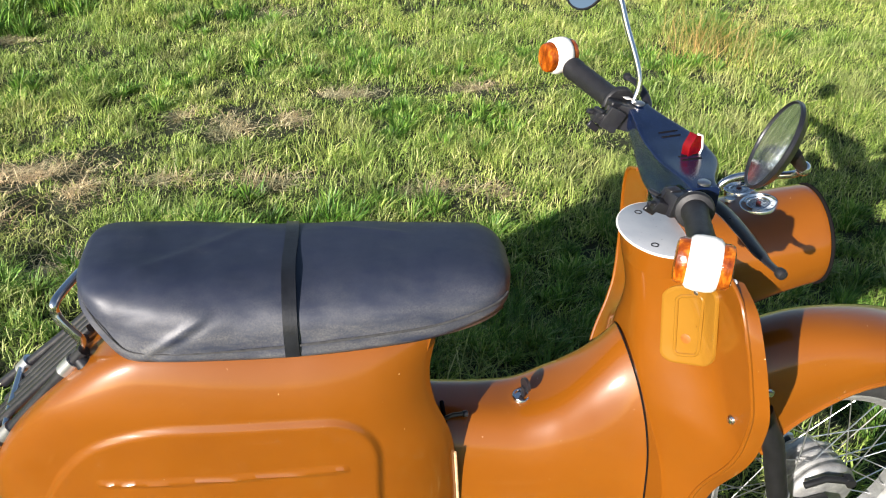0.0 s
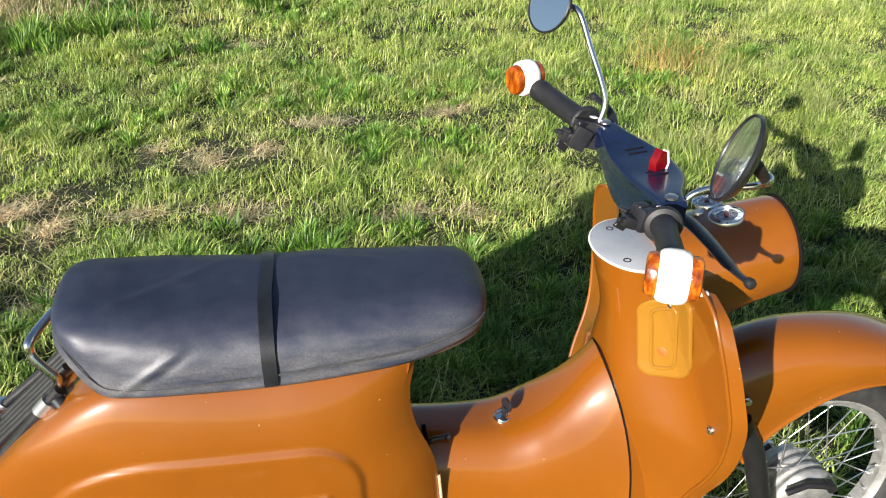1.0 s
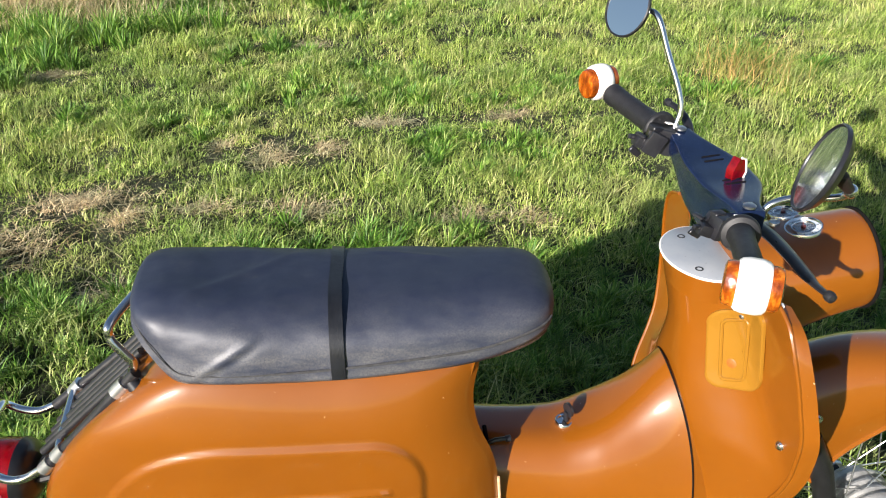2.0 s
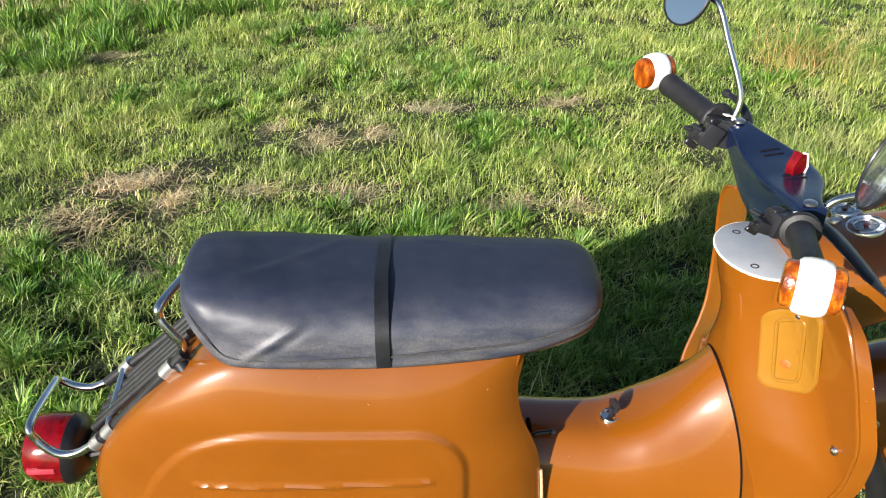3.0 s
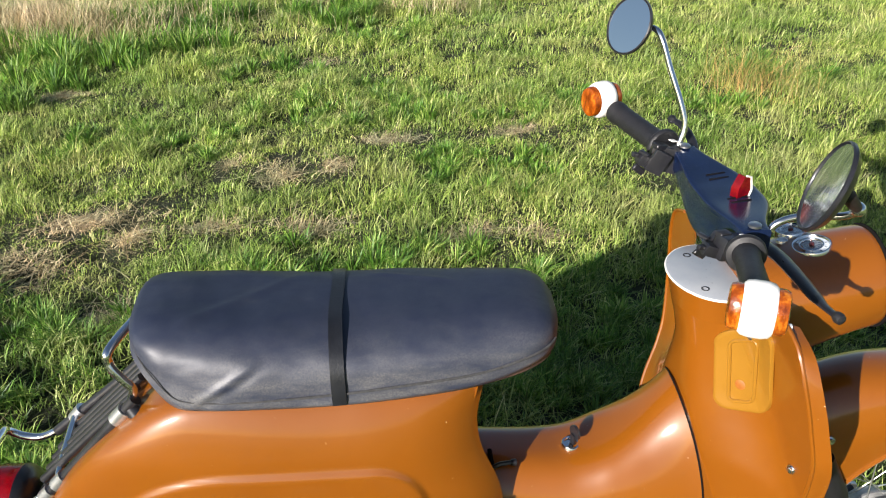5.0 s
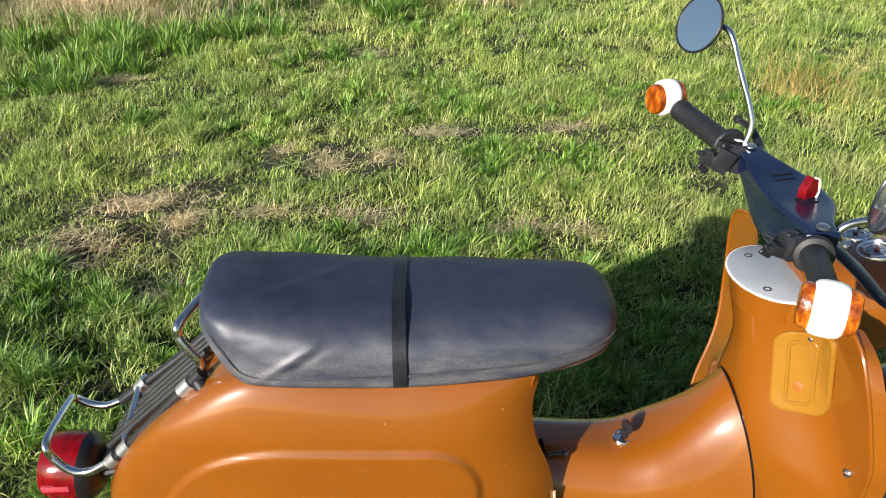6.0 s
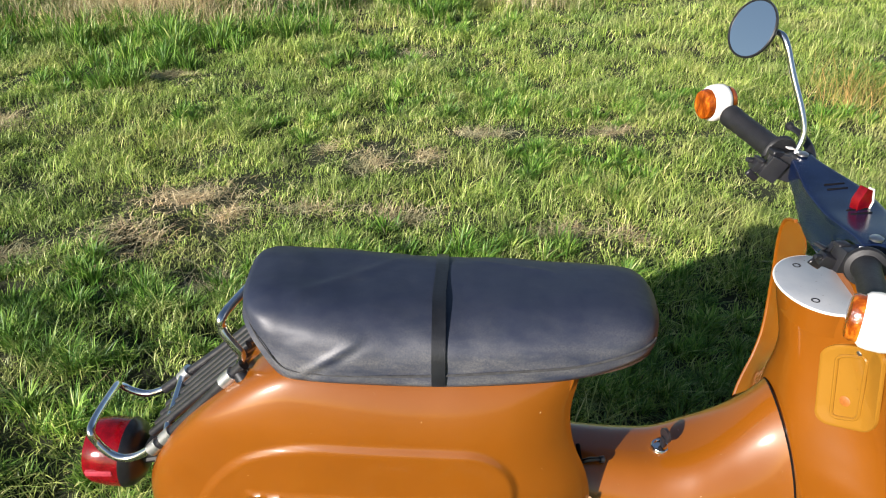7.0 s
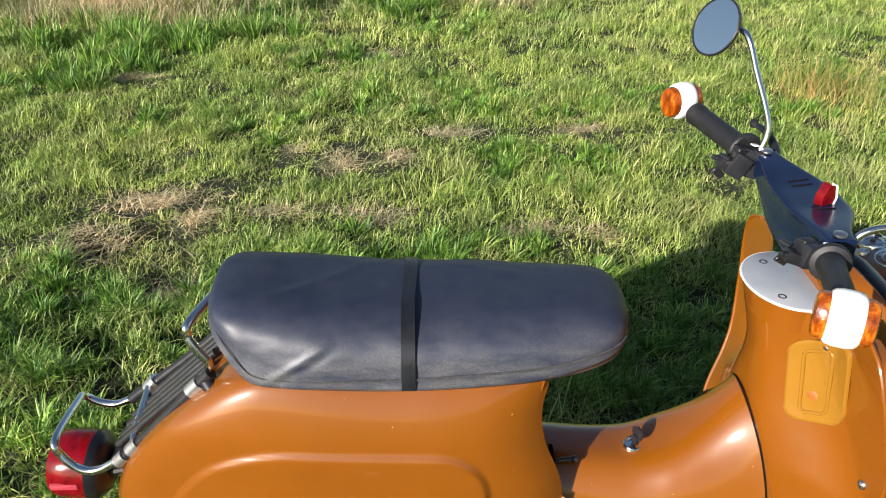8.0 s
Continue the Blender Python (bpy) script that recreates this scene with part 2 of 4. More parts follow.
def smooth_path(pts, n=8):
    """Catmull-Rom through the points."""
    P = [Vector(p) for p in pts]
    P = [P[0] * 2 - P[1]] + P + [P[-1] * 2 - P[-2]]
    out = []
    for i in range(1, len(P) - 2):
        p0, p1, p2, p3 = P[i - 1:i + 3]
        for k in range(n):
            t = k / n
            out.append(0.5 * (2 * p1 + (p2 - p0) * t + (2 * p0 - 5 * p1 + 4 * p2 - p3) * t * t + (3 * p1 - p0 - 3 * p2 + p3) * t ** 3))
    out.append(P[-2])
    return out


def tube(path, radius, sides=12, squash=1.0, cap=True):
    """A round rod along a path; radius may be one number or one for each point."""
    path = [Vector(p) for p in path]
    rad = radius if isinstance(radius, (list, tuple)) else [radius] * len(path)
    rows, up = [], None
    for i, p in enumerate(path):
        d = (path[min(i + 1, len(path) - 1)] - path[max(i - 1, 0)]).normalized()
        if up is None:
            up = d.orthogonal().normalized() if abs(d.z) > 0.95 else Vector((0, 0, 1)).cross(d).cross(d).normalized() * -1
        up = (up - d * up.dot(d)).normalized()
        side = d.cross(up)
        rows.append([p + (side * math.cos(k) + up * math.sin(k) * squash) * rad[i] for k in (2 * math.pi * j / sides for j in range(sides))])
    return grid(rows, True, cap)


def lathe(profile, base, axis, sides=32):
    """Turned shape: profile of (along, radius) round the axis from base."""
    axis = Vector(axis).normalized()
    u = axis.orthogonal().normalized()
    w = axis.cross(u)
    rows = [[Vector(base) + axis * h + (u * math.cos(k) + w * math.sin(k)) * max(r, 1e-5) for k in (2 * math.pi * j / sides for j in range(sides))] for h, r in profile]
    return grid(rows, True, True)


def box(size, m, bevel=0.003, seg=2):
    """A bevelled block."""
    bm = bmesh.new()
    bmesh.ops.create_cube(bm, size=1)
    bmesh.ops.scale(bm, vec=size, verts=bm.verts)
    if bevel:
        bmesh.ops.bevel(bm, geom=bm.edges[:], offset=bevel, segments=seg, affect="EDGES", profile=0.6)
    bm.verts.index_update()
    geo = ([tuple(m @ v.co) for v in bm.verts], [tuple(v.index for v in f.verts) for f in bm.faces])
    bm.free()
    return geo


def lerp_table(table, x):
    """Smooth values from a table of (x, value)."""
    xs, ys = [r[0] for r in table], [r[1] for r in table]
    x = min(max(x, xs[0]), xs[-1])
    i = max(k for k in range(len(xs)) if xs[k] <= x)
    if i == len(xs) - 1:
        return ys[-1]
    slope = [(ys[min(k + 1, len(xs) - 1)] - ys[max(k - 1, 0)]) / (xs[min(k + 1, len(xs) - 1)] - xs[max(k - 1, 0)]) for k in range(len(xs))]
    h = xs[i + 1] - xs[i]
    t = (x - xs[i]) / h
    return (2 * t ** 3 - 3 * t * t + 1) * ys[i] + (t ** 3 - 2 * t * t + t) * h * slope[i] + (3 * t * t - 2 * t ** 3) * ys[i + 1] + (t ** 3 - t * t) * h * slope[i + 1]


def step(a_, b_, x):
    t = min(max((x - a_) / (b_ - a_), 0), 1)
    return t * t * (3 - 2 * t)


def spow(c, e):
    return math.copysign(abs(c) ** e, c)


# ---------------------------------------------------------------- ground
def ground_height(x, y):
    """Lumpy turf of the meadow, smooth under the wheels, with a low tussocky bank behind."""
    h = 0.025 * noise.noise((x * 0.9, y * 0.9, 3.1)) + 0.030 * noise.noise((x * 3.1, y * 3.1, 7.7)) + 0.020 * noise.noise((x * 7.3, y * 7.3, 1.9))
    d = math.hypot(x - 0.8, y)
    h *= step(0.5, 1.6, d)
    bank = math.exp(-(((x + 2.6) / 1.5) ** 2 + ((y - 5.3) / 0.8) ** 2))
    return h + 0.06 * bank


def heights(x, y):
    """Ground heights at arrays of places; the hollows are sunk in."""
    return np.array([ground_height(float(a_), float(b_)) for a_, b_ in zip(x, y)]) - 0.06 * hollow(x, y)


def build_ground():
    xs = np.concatenate([[-1500, -300, -80, -30, -14], np.arange(-8, 8.01, 0.08), [14, 30, 80, 300, 1500]])
    ys = np.concatenate([[-1500, -300, -80, -30, -10], np.arange(-5, 12.01, 0.08), [16, 30, 80, 300, 1500]])
    gx, gy = np.meshgrid(xs, ys, indexing="ij")
    near = (np.abs(gx) < 14) & (gy > -10) & (gy < 16)
    gz = np.zeros_like(gx)
    gz[near] = heights(gx[near], gy[near])
    v, q = grid(np.stack([gx, gy, gz], 2))
    return tagged(new("ground", mesh_from("ground", v, q, SOIL)), "uneven meadow ground under short grass", "ground", "", "structure")


# dry trodden patches: x, y, half length, half width, turn
DRY = [(-1.03, 1.66, 0.17, 0.14, 0.4), (-0.87, 2.04, 0.24, 0.10, 0.1), (-0.66, 1.86, 0.09, 0.08, 0.0), (-0.33, 1.94, 0.17, 0.06, -0.1), (0.07, 1.91, 0.14, 0.08, 0.0),
       (0.73, 1.82, 0.13, 0.07, 0.0), (1.00, 1.78, 0.09, 0.05, 0.0), (-0.15, 2.49, 0.10, 0.13, 0.0), (0.12, 2.56, 0.08, 0.09, 0.0), (-0.40, 2.63, 0.05, 0.04, 0.0),
       (0.38, 2.92, 0.14, 0.09, 0.0), (-0.59, 1.36, 0.10, 0.09, 0.0), (-2.35, 3.0, 0.22, 0.12, 0.0), (-1.45, 1.45, 0.2, 0.1, 0.4), (-1.75, 3.95, 0.22, 0.10, 0.0), (-0.17, 4.51, 0.14, 0.12, 0.0), (1.05, 3.0, 0.12, 0.08, 0.0)]
# deeper green tufts: x, y, radius, height
TUFTS = [(0.5, 1.0, 0.40, 0.015), (0.95, 1.1, 0.42, 0.015), (1.45, 1.2, 0.42, 0.015), (1.95, 1.35, 0.42, 0.015), (1.25, 0.65, 0.42, 0.015), (1.8, 0.7, 0.40, 0.015), (2.3, 0.9, 0.36, 0.015), (0.6, 0.5, 0.40, 0.015),
         (-0.05, 1.55, 0.30, 0.03), (0.45, 1.55, 0.28, 0.03), (-0.95, 1.15, 0.42, 0.03), (-1.45, 0.9, 0.4, 0.03), (-0.7, 0.75, 0.34, 0.03), (-1.0, 0.5, 0.36, 0.03), (-0.55, 0.35, 0.30, 0.02), (-1.3, 1.35, 0.34, 0.03), (-0.3, 1.2, 0.3, 0.02), (0.1, 1.05, 0.34, 0.015), (-0.75, 0.1, 0.36, 0.02), (-2.15, 3.75, 0.26, 0.09), (-2.0, 4.2, 0.30, 0.12),
         (-1.7, 4.75, 0.36, 0.14), (-2.5, 4.8, 0.36, 0.13), (-3.3, 4.7, 0.45, 0.13), (-1.2, 5.1, 0.36, 0.12), (-2.2, 5.6, 0.5, 0.11), (-3.0, 5.6, 0.5, 0.11), (-0.2, 5.9, 0.35, 0.14), (0.3, 5.3, 0.3, 0.05),
         (0.9, 2.5, 0.35, 0.02), (1.3, 3.4, 0.4, 0.02), (-0.9, 3.0, 0.4, 0.02), (0.2, 3.6, 0.5, 0.03), (-3.8, 5.4, 0.6, 0.22), (-0.5, 4.4, 0.3, 0.04), (-1.3, 5.8, 0.4, 0.16), (2.2, 3.3, 0.25, 0.04), (2.9, 4.0, 0.3, 0.05)]


def dry_amount(x, y):
    """How dry the turf is at places x, y (arrays)."""
    d = np.zeros_like(x)
    for cx, cy, a_, b_, r in DRY:
        u = ((x - cx) * math.cos(r) + (y - cy) * math.sin(r)) / a_
        w = (-(x - cx) * math.sin(r) + (y - cy) * math.cos(r)) / b_
        d = np.maximum(d, np.exp(-(u * u + w * w) * 0.9))
    return d * np.clip(0.78 + 0.55 * fbm(x, y, 24, 9) + 0.35 * fbm(x, y, 60, 10), 0, 1)


def dry_near(x, y):
    """The same, smooth and reaching a little further: there the grass stays short."""
    d = np.zeros_like(x)
    for cx, cy, a_, b_, r in DRY:
        d = np.maximum(d, np.exp(-(((x - cx) / (a_ + 0.10)) ** 2 + ((y - cy + 0.05) / (b_ + 0.12)) ** 2)))
    return d


HOLLOWS = [(-2.13, 3.95, 0.26, 0.13), (-1.55, 5.15, 0.65, 0.14), (-3.2, 5.15, 0.45, 0.12), (-0.7, 5.1, 0.32, 0.10), (-0.75, 1.0, 0.13, 0.08), (-1.1, 0.8, 0.14, 0.09), (-0.55, 0.75, 0.12, 0.08), (-1.3, 1.25, 0.13, 0.08), (-0.85, 0.45, 0.14, 0.09), (-0.6, 0.25, 0.12, 0.08), (-0.45, 1.05, 0.10, 0.06), (-0.80, 1.80, 0.09, 0.07), (-1.00, 1.62, 0.06, 0.05), (-0.95, 1.92, 0.06, 0.04), (-0.72, 1.98, 0.05, 0.04), (1.6, 4.6, 0.10, 0.06), (0.85, 5.9, 0.35, 0.12), (-0.62, 1.42, 0.10, 0.08), (-1.1, 2.45, 0.12, 0.08), (-0.2, 3.35, 0.10, 0.07), (0.35, 2.3, 0.09, 0.06), (1.15, 2.35, 0.10, 0.06)]


def hollow(x, y):
    """Bare dark hollows between the tussocks."""
    d = np.zeros_like(x)
    for cx, cy, a_, b_ in HOLLOWS:
        d = np.maximum(d, np.exp(-(((x - cx) / a_) ** 2 + ((y - cy) / b_) ** 2)))
    return d


def fbm(x, y, scale, seed):
    """Cheap smooth noise on arrays, about -1 to 1."""
    rng = np.random.default_rng(seed)
    out = np.zeros_like(x)
    for k in range(7):
        a_ = rng.uniform(0, 2 * math.pi)
        f_ = scale * (0.6 + 0.35 * k)
        out += np.sin((x * math.cos(a_) + y * math.sin(a_)) * f_ + rng.uniform(0, 6.28) + 1.3 * np.sin((x * math.sin(a_) - y * math.cos(a_)) * f_ * 0.7 + rng.uniform(0, 6.28)))
    return out / 3.5


build_ground()


def blades(name, x, y, length, width, lean, rng, mat, label, category, spread=0.35, wind=(0.12, -0.05), turn=None, rings=((0.0, 0.9), (0.4, 1.0), (0.75, 0.62))):
    """Many bent, tapered blades as one mesh; rings are the heights and widths at which a blade bends."""
    n, k = len(x), len(rings)
    z = heights(x, y) - 0.006
    turn = rng.uniform(0, 2 * math.pi, n) if turn is None else turn
    dx, dy = np.cos(turn) * lean * (0.3 + spread * rng.uniform(0, 2, n)) + wind[0] * lean, np.sin(turn) * lean * (0.3 + spread * rng.uniform(0, 2, n)) + wind[1] * lean
    face = turn + math.pi / 2 + rng.uniform(-0.7, 0.7, n)
    wx, wy = np.cos(face) * width, np.sin(face) * width
    base = np.stack([x, y, z], 1)
    V = np.zeros((n, 2 * k + 1, 3))
    for i, (s, wf) in enumerate(rings):
        c = base + np.stack([dx * length * s * s * 1.1, dy * length * s * s * 1.1, length * s * (1 - 0.28 * s * np.minimum(lean, 1.5))], 1)
        off = np.stack([wx, wy, np.zeros(n)], 1) * wf * 0.5
        V[:, 2 * i], V[:, 2 * i + 1] = c - off, c + off
    V[:, 2 * k] = base + np.stack([dx * length * 1.1, dy * length * 1.1, length * (1 - 0.28 * np.minimum(lean, 1.5))], 1)
    o = (np.arange(n) * (2 * k + 1))[:, None]
    quads = np.concatenate([o + np.array([2 * i, 2 * i + 1, 2 * i + 3, 2 * i + 2]) for i in range(k - 1)], 1).reshape(-1)
    tris = (o + np.array([2 * k - 2, 2 * k - 1, 2 * k])).reshape(-1)
    nq = (k - 1) * n
    me = bpy.data.meshes.new(name)
    me.vertices.add(n * (2 * k + 1))
    me.vertices.foreach_set("co", V.reshape(-1).astype(np.float32))
    me.loops.add(4 * nq + 3 * n)
    me.loops.foreach_set("vertex_index", np.concatenate([quads, tris]).astype(np.int32))
    me.polygons.add(nq + n)
    starts = np.concatenate([np.arange(nq) * 4, 4 * nq + np.arange(n) * 3])
    me.polygons.foreach_set("loop_start", starts.astype(np.int32))
    me.polygons.foreach_set("use_smooth", np.ones(nq + n, bool))
    me.update(calc_edges=True)
    me.validate()
    me.materials.append(mat)
    return tagged(new(name, me), label, category, "", "stuff")


def build_grass():
    rng = np.random.default_rng(11)
    # (x range, y range, blades per square metre, length, width)
    zones = [((-2.6, 3.3), (0.1, 2.6), 11800, 0.052, 0.0032), ((-3.8, 5.4), (2.6, 4.6), 9200, 0.056, 0.0038), ((-5.2, 6.2), (4.6, 7.4), 4500, 0.072, 0.0055), ((-8, 8), (7.4, 12), 550, 0.10, 0.016),
             ((-2.6, 3.3), (-1.8, 0.1), 2200, 0.050, 0.006), ((-5.4, -2.6), (-2.5, 2.6), 1200, 0.055, 0.008), ((3.3, 6.4), (-2.5, 2.6), 1200, 0.055, 0.008), ((-3.6, 4.4), (-5.0, -1.8), 650, 0.06, 0.010), ((-7, -3.8), (2.6, 4.6), 900, 0.06, 0.009), ((5.4, 8), (2.6, 4.6), 900, 0.06, 0.009)]
    X, Y, L, W_, B = [], [], [], [], []
    for (x0, x1), (y0, y1), dens, ln, wd in zones:
        n = int((x1 - x0) * (y1 - y0) * dens)
        x, y = rng.uniform(x0, x1, n), rng.uniform(y0, y1, n)
        # clumps: pull a part of the blades to clump centres
        m = n // 22
        c = rng.integers(0, m, n)
        cx, cy = rng.uniform(x0, x1, m) + rng.normal(0, 0.12, m), rng.uniform(y0, y1, m) + rng.normal(0, 0.12, m)
        pull = rng.uniform(0, 1, n) < 0.72
        r = rng.normal(0, 0.018 + ln * 0.22, (n, 2))
        x, y = np.where(pull, cx[c] + r[:, 0], x), np.where(pull, cy[c] + r[:, 1], y)
        tn = np.where(pull, np.arctan2(r[:, 1], r[:, 0]) + rng.normal(0, 0.5, n), rng.uniform(0, 2 * math.pi, n))
        tall = rng.uniform(0.65, 1.45, m)[c]
        d = dry_amount(x, y)
        keep = rng.uniform(0, 1, n) > d * 0.93 + 0.85 * hollow(x, y) + 0.30 * np.clip(fbm(x, y, 9, 3) - 0.2, 0, 1)
        x, y, d, tn, tall = x[keep], y[keep], d[keep], tn[keep], tall[keep]
        g = 1 + 0.50 * fbm(x, y, 4.5, 5) + 0.38 * fbm(x, y, 12, 6)
        lng = ln * tall * np.clip(g, 0.35, 2.1) * rng.uniform(0.5, 1.3, len(x)) * (1 - 0.6 * np.minimum(1, dry_near(x, y)))
        X.append(x), Y.append(y), L.append(lng), W_.append(wd * rng.uniform(0.6, 1.35, len(x))), B.append(tn)
    x, y, lng, wd, tn = map(np.concatenate, (X, Y, L, W_, B))
    near = (np.abs(x - 0.35) < 2.95) & (y > 0.1) & (y < 2.7)
    blades("meadow_grass", x[near], y[near], lng[near], wd[near], rng.uniform(0.4, 1.7, near.sum()), rng, GRASS, "short sunlit green meadow grass growing on the ground", "grass", turn=tn[near])
    x, y, lng, wd, tn = x[~near], y[~near], lng[~near], wd[~near], tn[~near]
    blades("meadow_grass", x, y, lng, wd, rng.uniform(0.4, 1.7, len(x)), rng, GRASS, "short green meadow grass further off on the ground", "grass", turn=tn, rings=((0.0, 0.95), (0.55, 0.85)))
    # thicker, taller tufts
    X, Y, L, W_, B = [], [], [], [], []
    for cx, cy, r, h in TUFTS:
        m = int(34 * r * r / (0.15 + h)) + 5
        a_, q = rng.uniform(0, 2 * math.pi, m), r * np.sqrt(rng.uniform(0, 1, m))
        mx, my, mh = cx + 1.3 * q * np.cos(a_), cy + q * np.sin(a_), rng.uniform(0.45, 1.3, m)
        n = int((17500 if h < 0.025 else 11500) * r * r / (0.6 + h * 3)) + 150
        c_ = rng.integers(0, m, n)
        off = rng.normal(0, 0.016 + 0.16 * h, (n, 2))
        X.append(mx[c_] + off[:, 0]), Y.append(my[c_] + off[:, 1])
        B.append(np.arctan2(off[:, 1], off[:, 0]) + rng.normal(0, 0.4, n))
        L.append((0.045 + h) * mh[c_] * rng.uniform(0.5, 1.3, n))
        W_.append((0.0032 + 0.0009 * cy) * rng.uniform(0.6, 1.3, n))
    x, y, lng, wd, tn = map(np.concatenate, (X, Y, L, W_, B))
    keep = (dry_amount(x, y) < 0.5) & (hollow(x, y) < 0.4)
    x, y, lng, wd, tn = x[keep], y[keep], lng[keep], wd[keep], tn[keep]
    blades("grass_tufts", x, y, lng, wd, rng.uniform(0.3, 1.2, len(x)), rng, LUSH, "taller dark green tufts among the meadow grass", "grass", turn=tn)
    # dry straw lying in the trodden patches
    X, Y, D = [], [], []
    for cx, cy, a_, b_, r in DRY:
        n = int(34000 * a_ * b_) + 100
        u, w = rng.normal(0, 0.62, n) * a_, rng.normal(0, 0.62, n) * b_
        X.append(cx + u * math.cos(r) - w * math.sin(r)), Y.append(cy + u * math.sin(r) + w * math.cos(r))
    n = 18000
    X.append(rng.uniform(-3.5, 3.5, n)), Y.append(rng.uniform(0.6, 6.5, n))
    x, y = map(np.concatenate, (X, Y))
    keep = (rng.uniform(0, 0.55, len(x)) < np.maximum(dry_amount(x, y), 0.2)) & (np.abs(x - 0.4) < 2.7 + 0.35 * y) & ((y > 1.5) | (x < -0.3) | (rng.uniform(0, 1, len(x)) < 0.12))
    x, y = x[keep], y[keep]
    blades("dry_grass", x, y, rng.uniform(0.022, 0.068, len(x)), rng.uniform(0.0014, 0.0032, len(x)) * (1 + 0.15 * np.maximum(y, 0)), rng.uniform(1.6, 3.2, len(x)), rng, STRAW,
           "pale dry straw lying matted in trodden patches", "dry grass")
    # tall pale grass on the bank, and beyond
    n = 15000
    x = np.concatenate([rng.normal(-3.0, 0.75, n), rng.normal(-0.30, 0.12, 350), rng.normal(0.7, 0.25, 300), rng.uniform(-6, 5, 1200)])
    y = np.concatenate([rng.normal(5.60, 0.28, n), rng.normal(6.35, 0.10, 350), rng.normal(6.15, 0.08, 300), rng.normal(7.2, 0.3, 1200)])
    blades("tall_dry_grass", x, y, rng.uniform(0.10, 0.34, len(x)), rng.uniform(0.0024, 0.0046, len(x)), rng.uniform(0.3, 1.2, len(x)), rng, STRAW, "tall bleached grass stalks standing on the low bank", "dry grass")
    # the russet tussock
    n = 420
    a_, q = rng.uniform(0, 2 * math.pi, n), np.abs(rng.normal(0, 0.15, n))
    x, y = 2.52 + q * np.cos(a_) * 1.35, 3.55 + q * np.sin(a_) * 1.6
    blades("russet_tussock", x, y, rng.uniform(0.12, 0.42, n), rng.uniform(0.0019, 0.0033, n), rng.uniform(0.3, 1.3, n), rng, RUSSET, "loose tussock of reddish brown dry grass in the meadow", "grass tussock", 0.5)["kind"] = "thing"


build_grass()

# ---------------------------------------------------------------- the scooter
scooter = tagged(new("motor_scooter"), "orange vintage motor scooter with black bench seat, parked on grass", "motor scooter")
scooter.location = (0.7, 0, 0)
bpy.context.view_layer.update()

# --- rear cowl: top line, half width and front edge
COWL_TOP = [(-0.150, 0.330), (-0.138, 0.430), (-0.115, 0.490), (-0.075, 0.555), (-0.02, 0.615), (0.05, 0.674), (0.11, 0.714), (0.17, 0.733), (0.40, 0.737), (0.62, 0.747), (0.70, 0.750)]
COWL_HALF = [(-0.150, 0.045), (-0.135, 0.075), (-0.10, 0.105), (-0.03, 0.130), (0.08, 0.150), (0.22, 0.160), (0.42, 0.161), (0.47, 0.159), (0.52, 0.153), (0.555, 0.144), (0.582, 0.133), (0.602, 0.121), (0.615, 0.111), (0.622, 0.104), (0.70, 0.09)]


def track(x, z):
    """Distance outside the pressed oval of the side panel."""
    z2 = z + 1.9 * max(0, 0.22 - x) ** 2
    cx, cz, hx, hz, r = 0.231, 0.450, 0.291, 0.163, 0.085 if x > 0.3 else 0.16
    qx, qz = abs(x - cx) - (hx - r), abs(z2 - cz) - (hz - r)
    return math.hypot(max(qx, 0), max(qz, 0)) + min(max(qx, qz), 0) - r


def rib(x, z):
    """Distance from the pressed rib along the side panel."""
    t = min(max((x - 0.08) / 0.387, 0), 1)
    return math.hypot(x - (0.08 + 0.387 * t), (z - (0.501 + 0.016 * t)) * 1.0)


def cowl_front(z):
    return lerp_table([(0.25, 0.664), (0.43, 0.653), (0.50, 0.647), (0.54, 0.637), (0.60, 0.614), (0.66, 0.606), (0.72, 0.618), (0.76, 0.622)], z)


def even(points, n):
    """The same line with n + 1 points at even steps."""
    P = np.array(points)
    d = np.concatenate([[0], np.cumsum(np.linalg.norm(np.diff(P, axis=0), axis=1))])
    t = np.linspace(0, d[-1], n + 1)
    return np.stack([np.interp(t, d, P[:, 0]), np.interp(t, d, P[:, 1])], 1)


def rear_cowl():
    rows = []
    n, m = 210, 210
    zb = 0.27
    for i in range(n + 1):
        x0 = -0.150 + 0.772 * (i / n) ** 1.12
        top, half = lerp_table(COWL_TOP, x0), lerp_table(COWL_HALF, x0)
        tight = 0.09 * step(0.12, 0.40, x0) + 0.06 * step(0.0, -0.13, x0)
        arc = even([(half * spow(math.cos(k), 0.19 + tight), zb + (top - zb) * spow(math.sin(k), 0.17 + tight)) for k in (math.pi * (0.5 - 0.5 * math.cos(math.pi * j / 600)) for j in range(601))], m)
        row = []
        for y, z in arc:
            y *= 1 - 0.10 * step(0.62, 0.74, z)
            front = cowl_front(z) + (min(cowl_front(z), 0.612) - cowl_front(z)) * step(-0.04, 0.02, y)
            x = x0 + (front - 0.622) * step(0.25, 0.622, x0)
            if z < 0.66 and abs(y) > 0.06:
                y += math.copysign(0.0075 * step(0.006, -0.006, track(x, z)) + 0.0045 * step(0.0065, 0.001, rib(x, z)), y)
            row.append((x, y, z))
        rows.append(row)
    return thick(rows, 0.0015)


part("rear_cowl", rear_cowl(), ORANGE, scooter, "orange enamel rear cowl with a pressed oval on its side", 50)
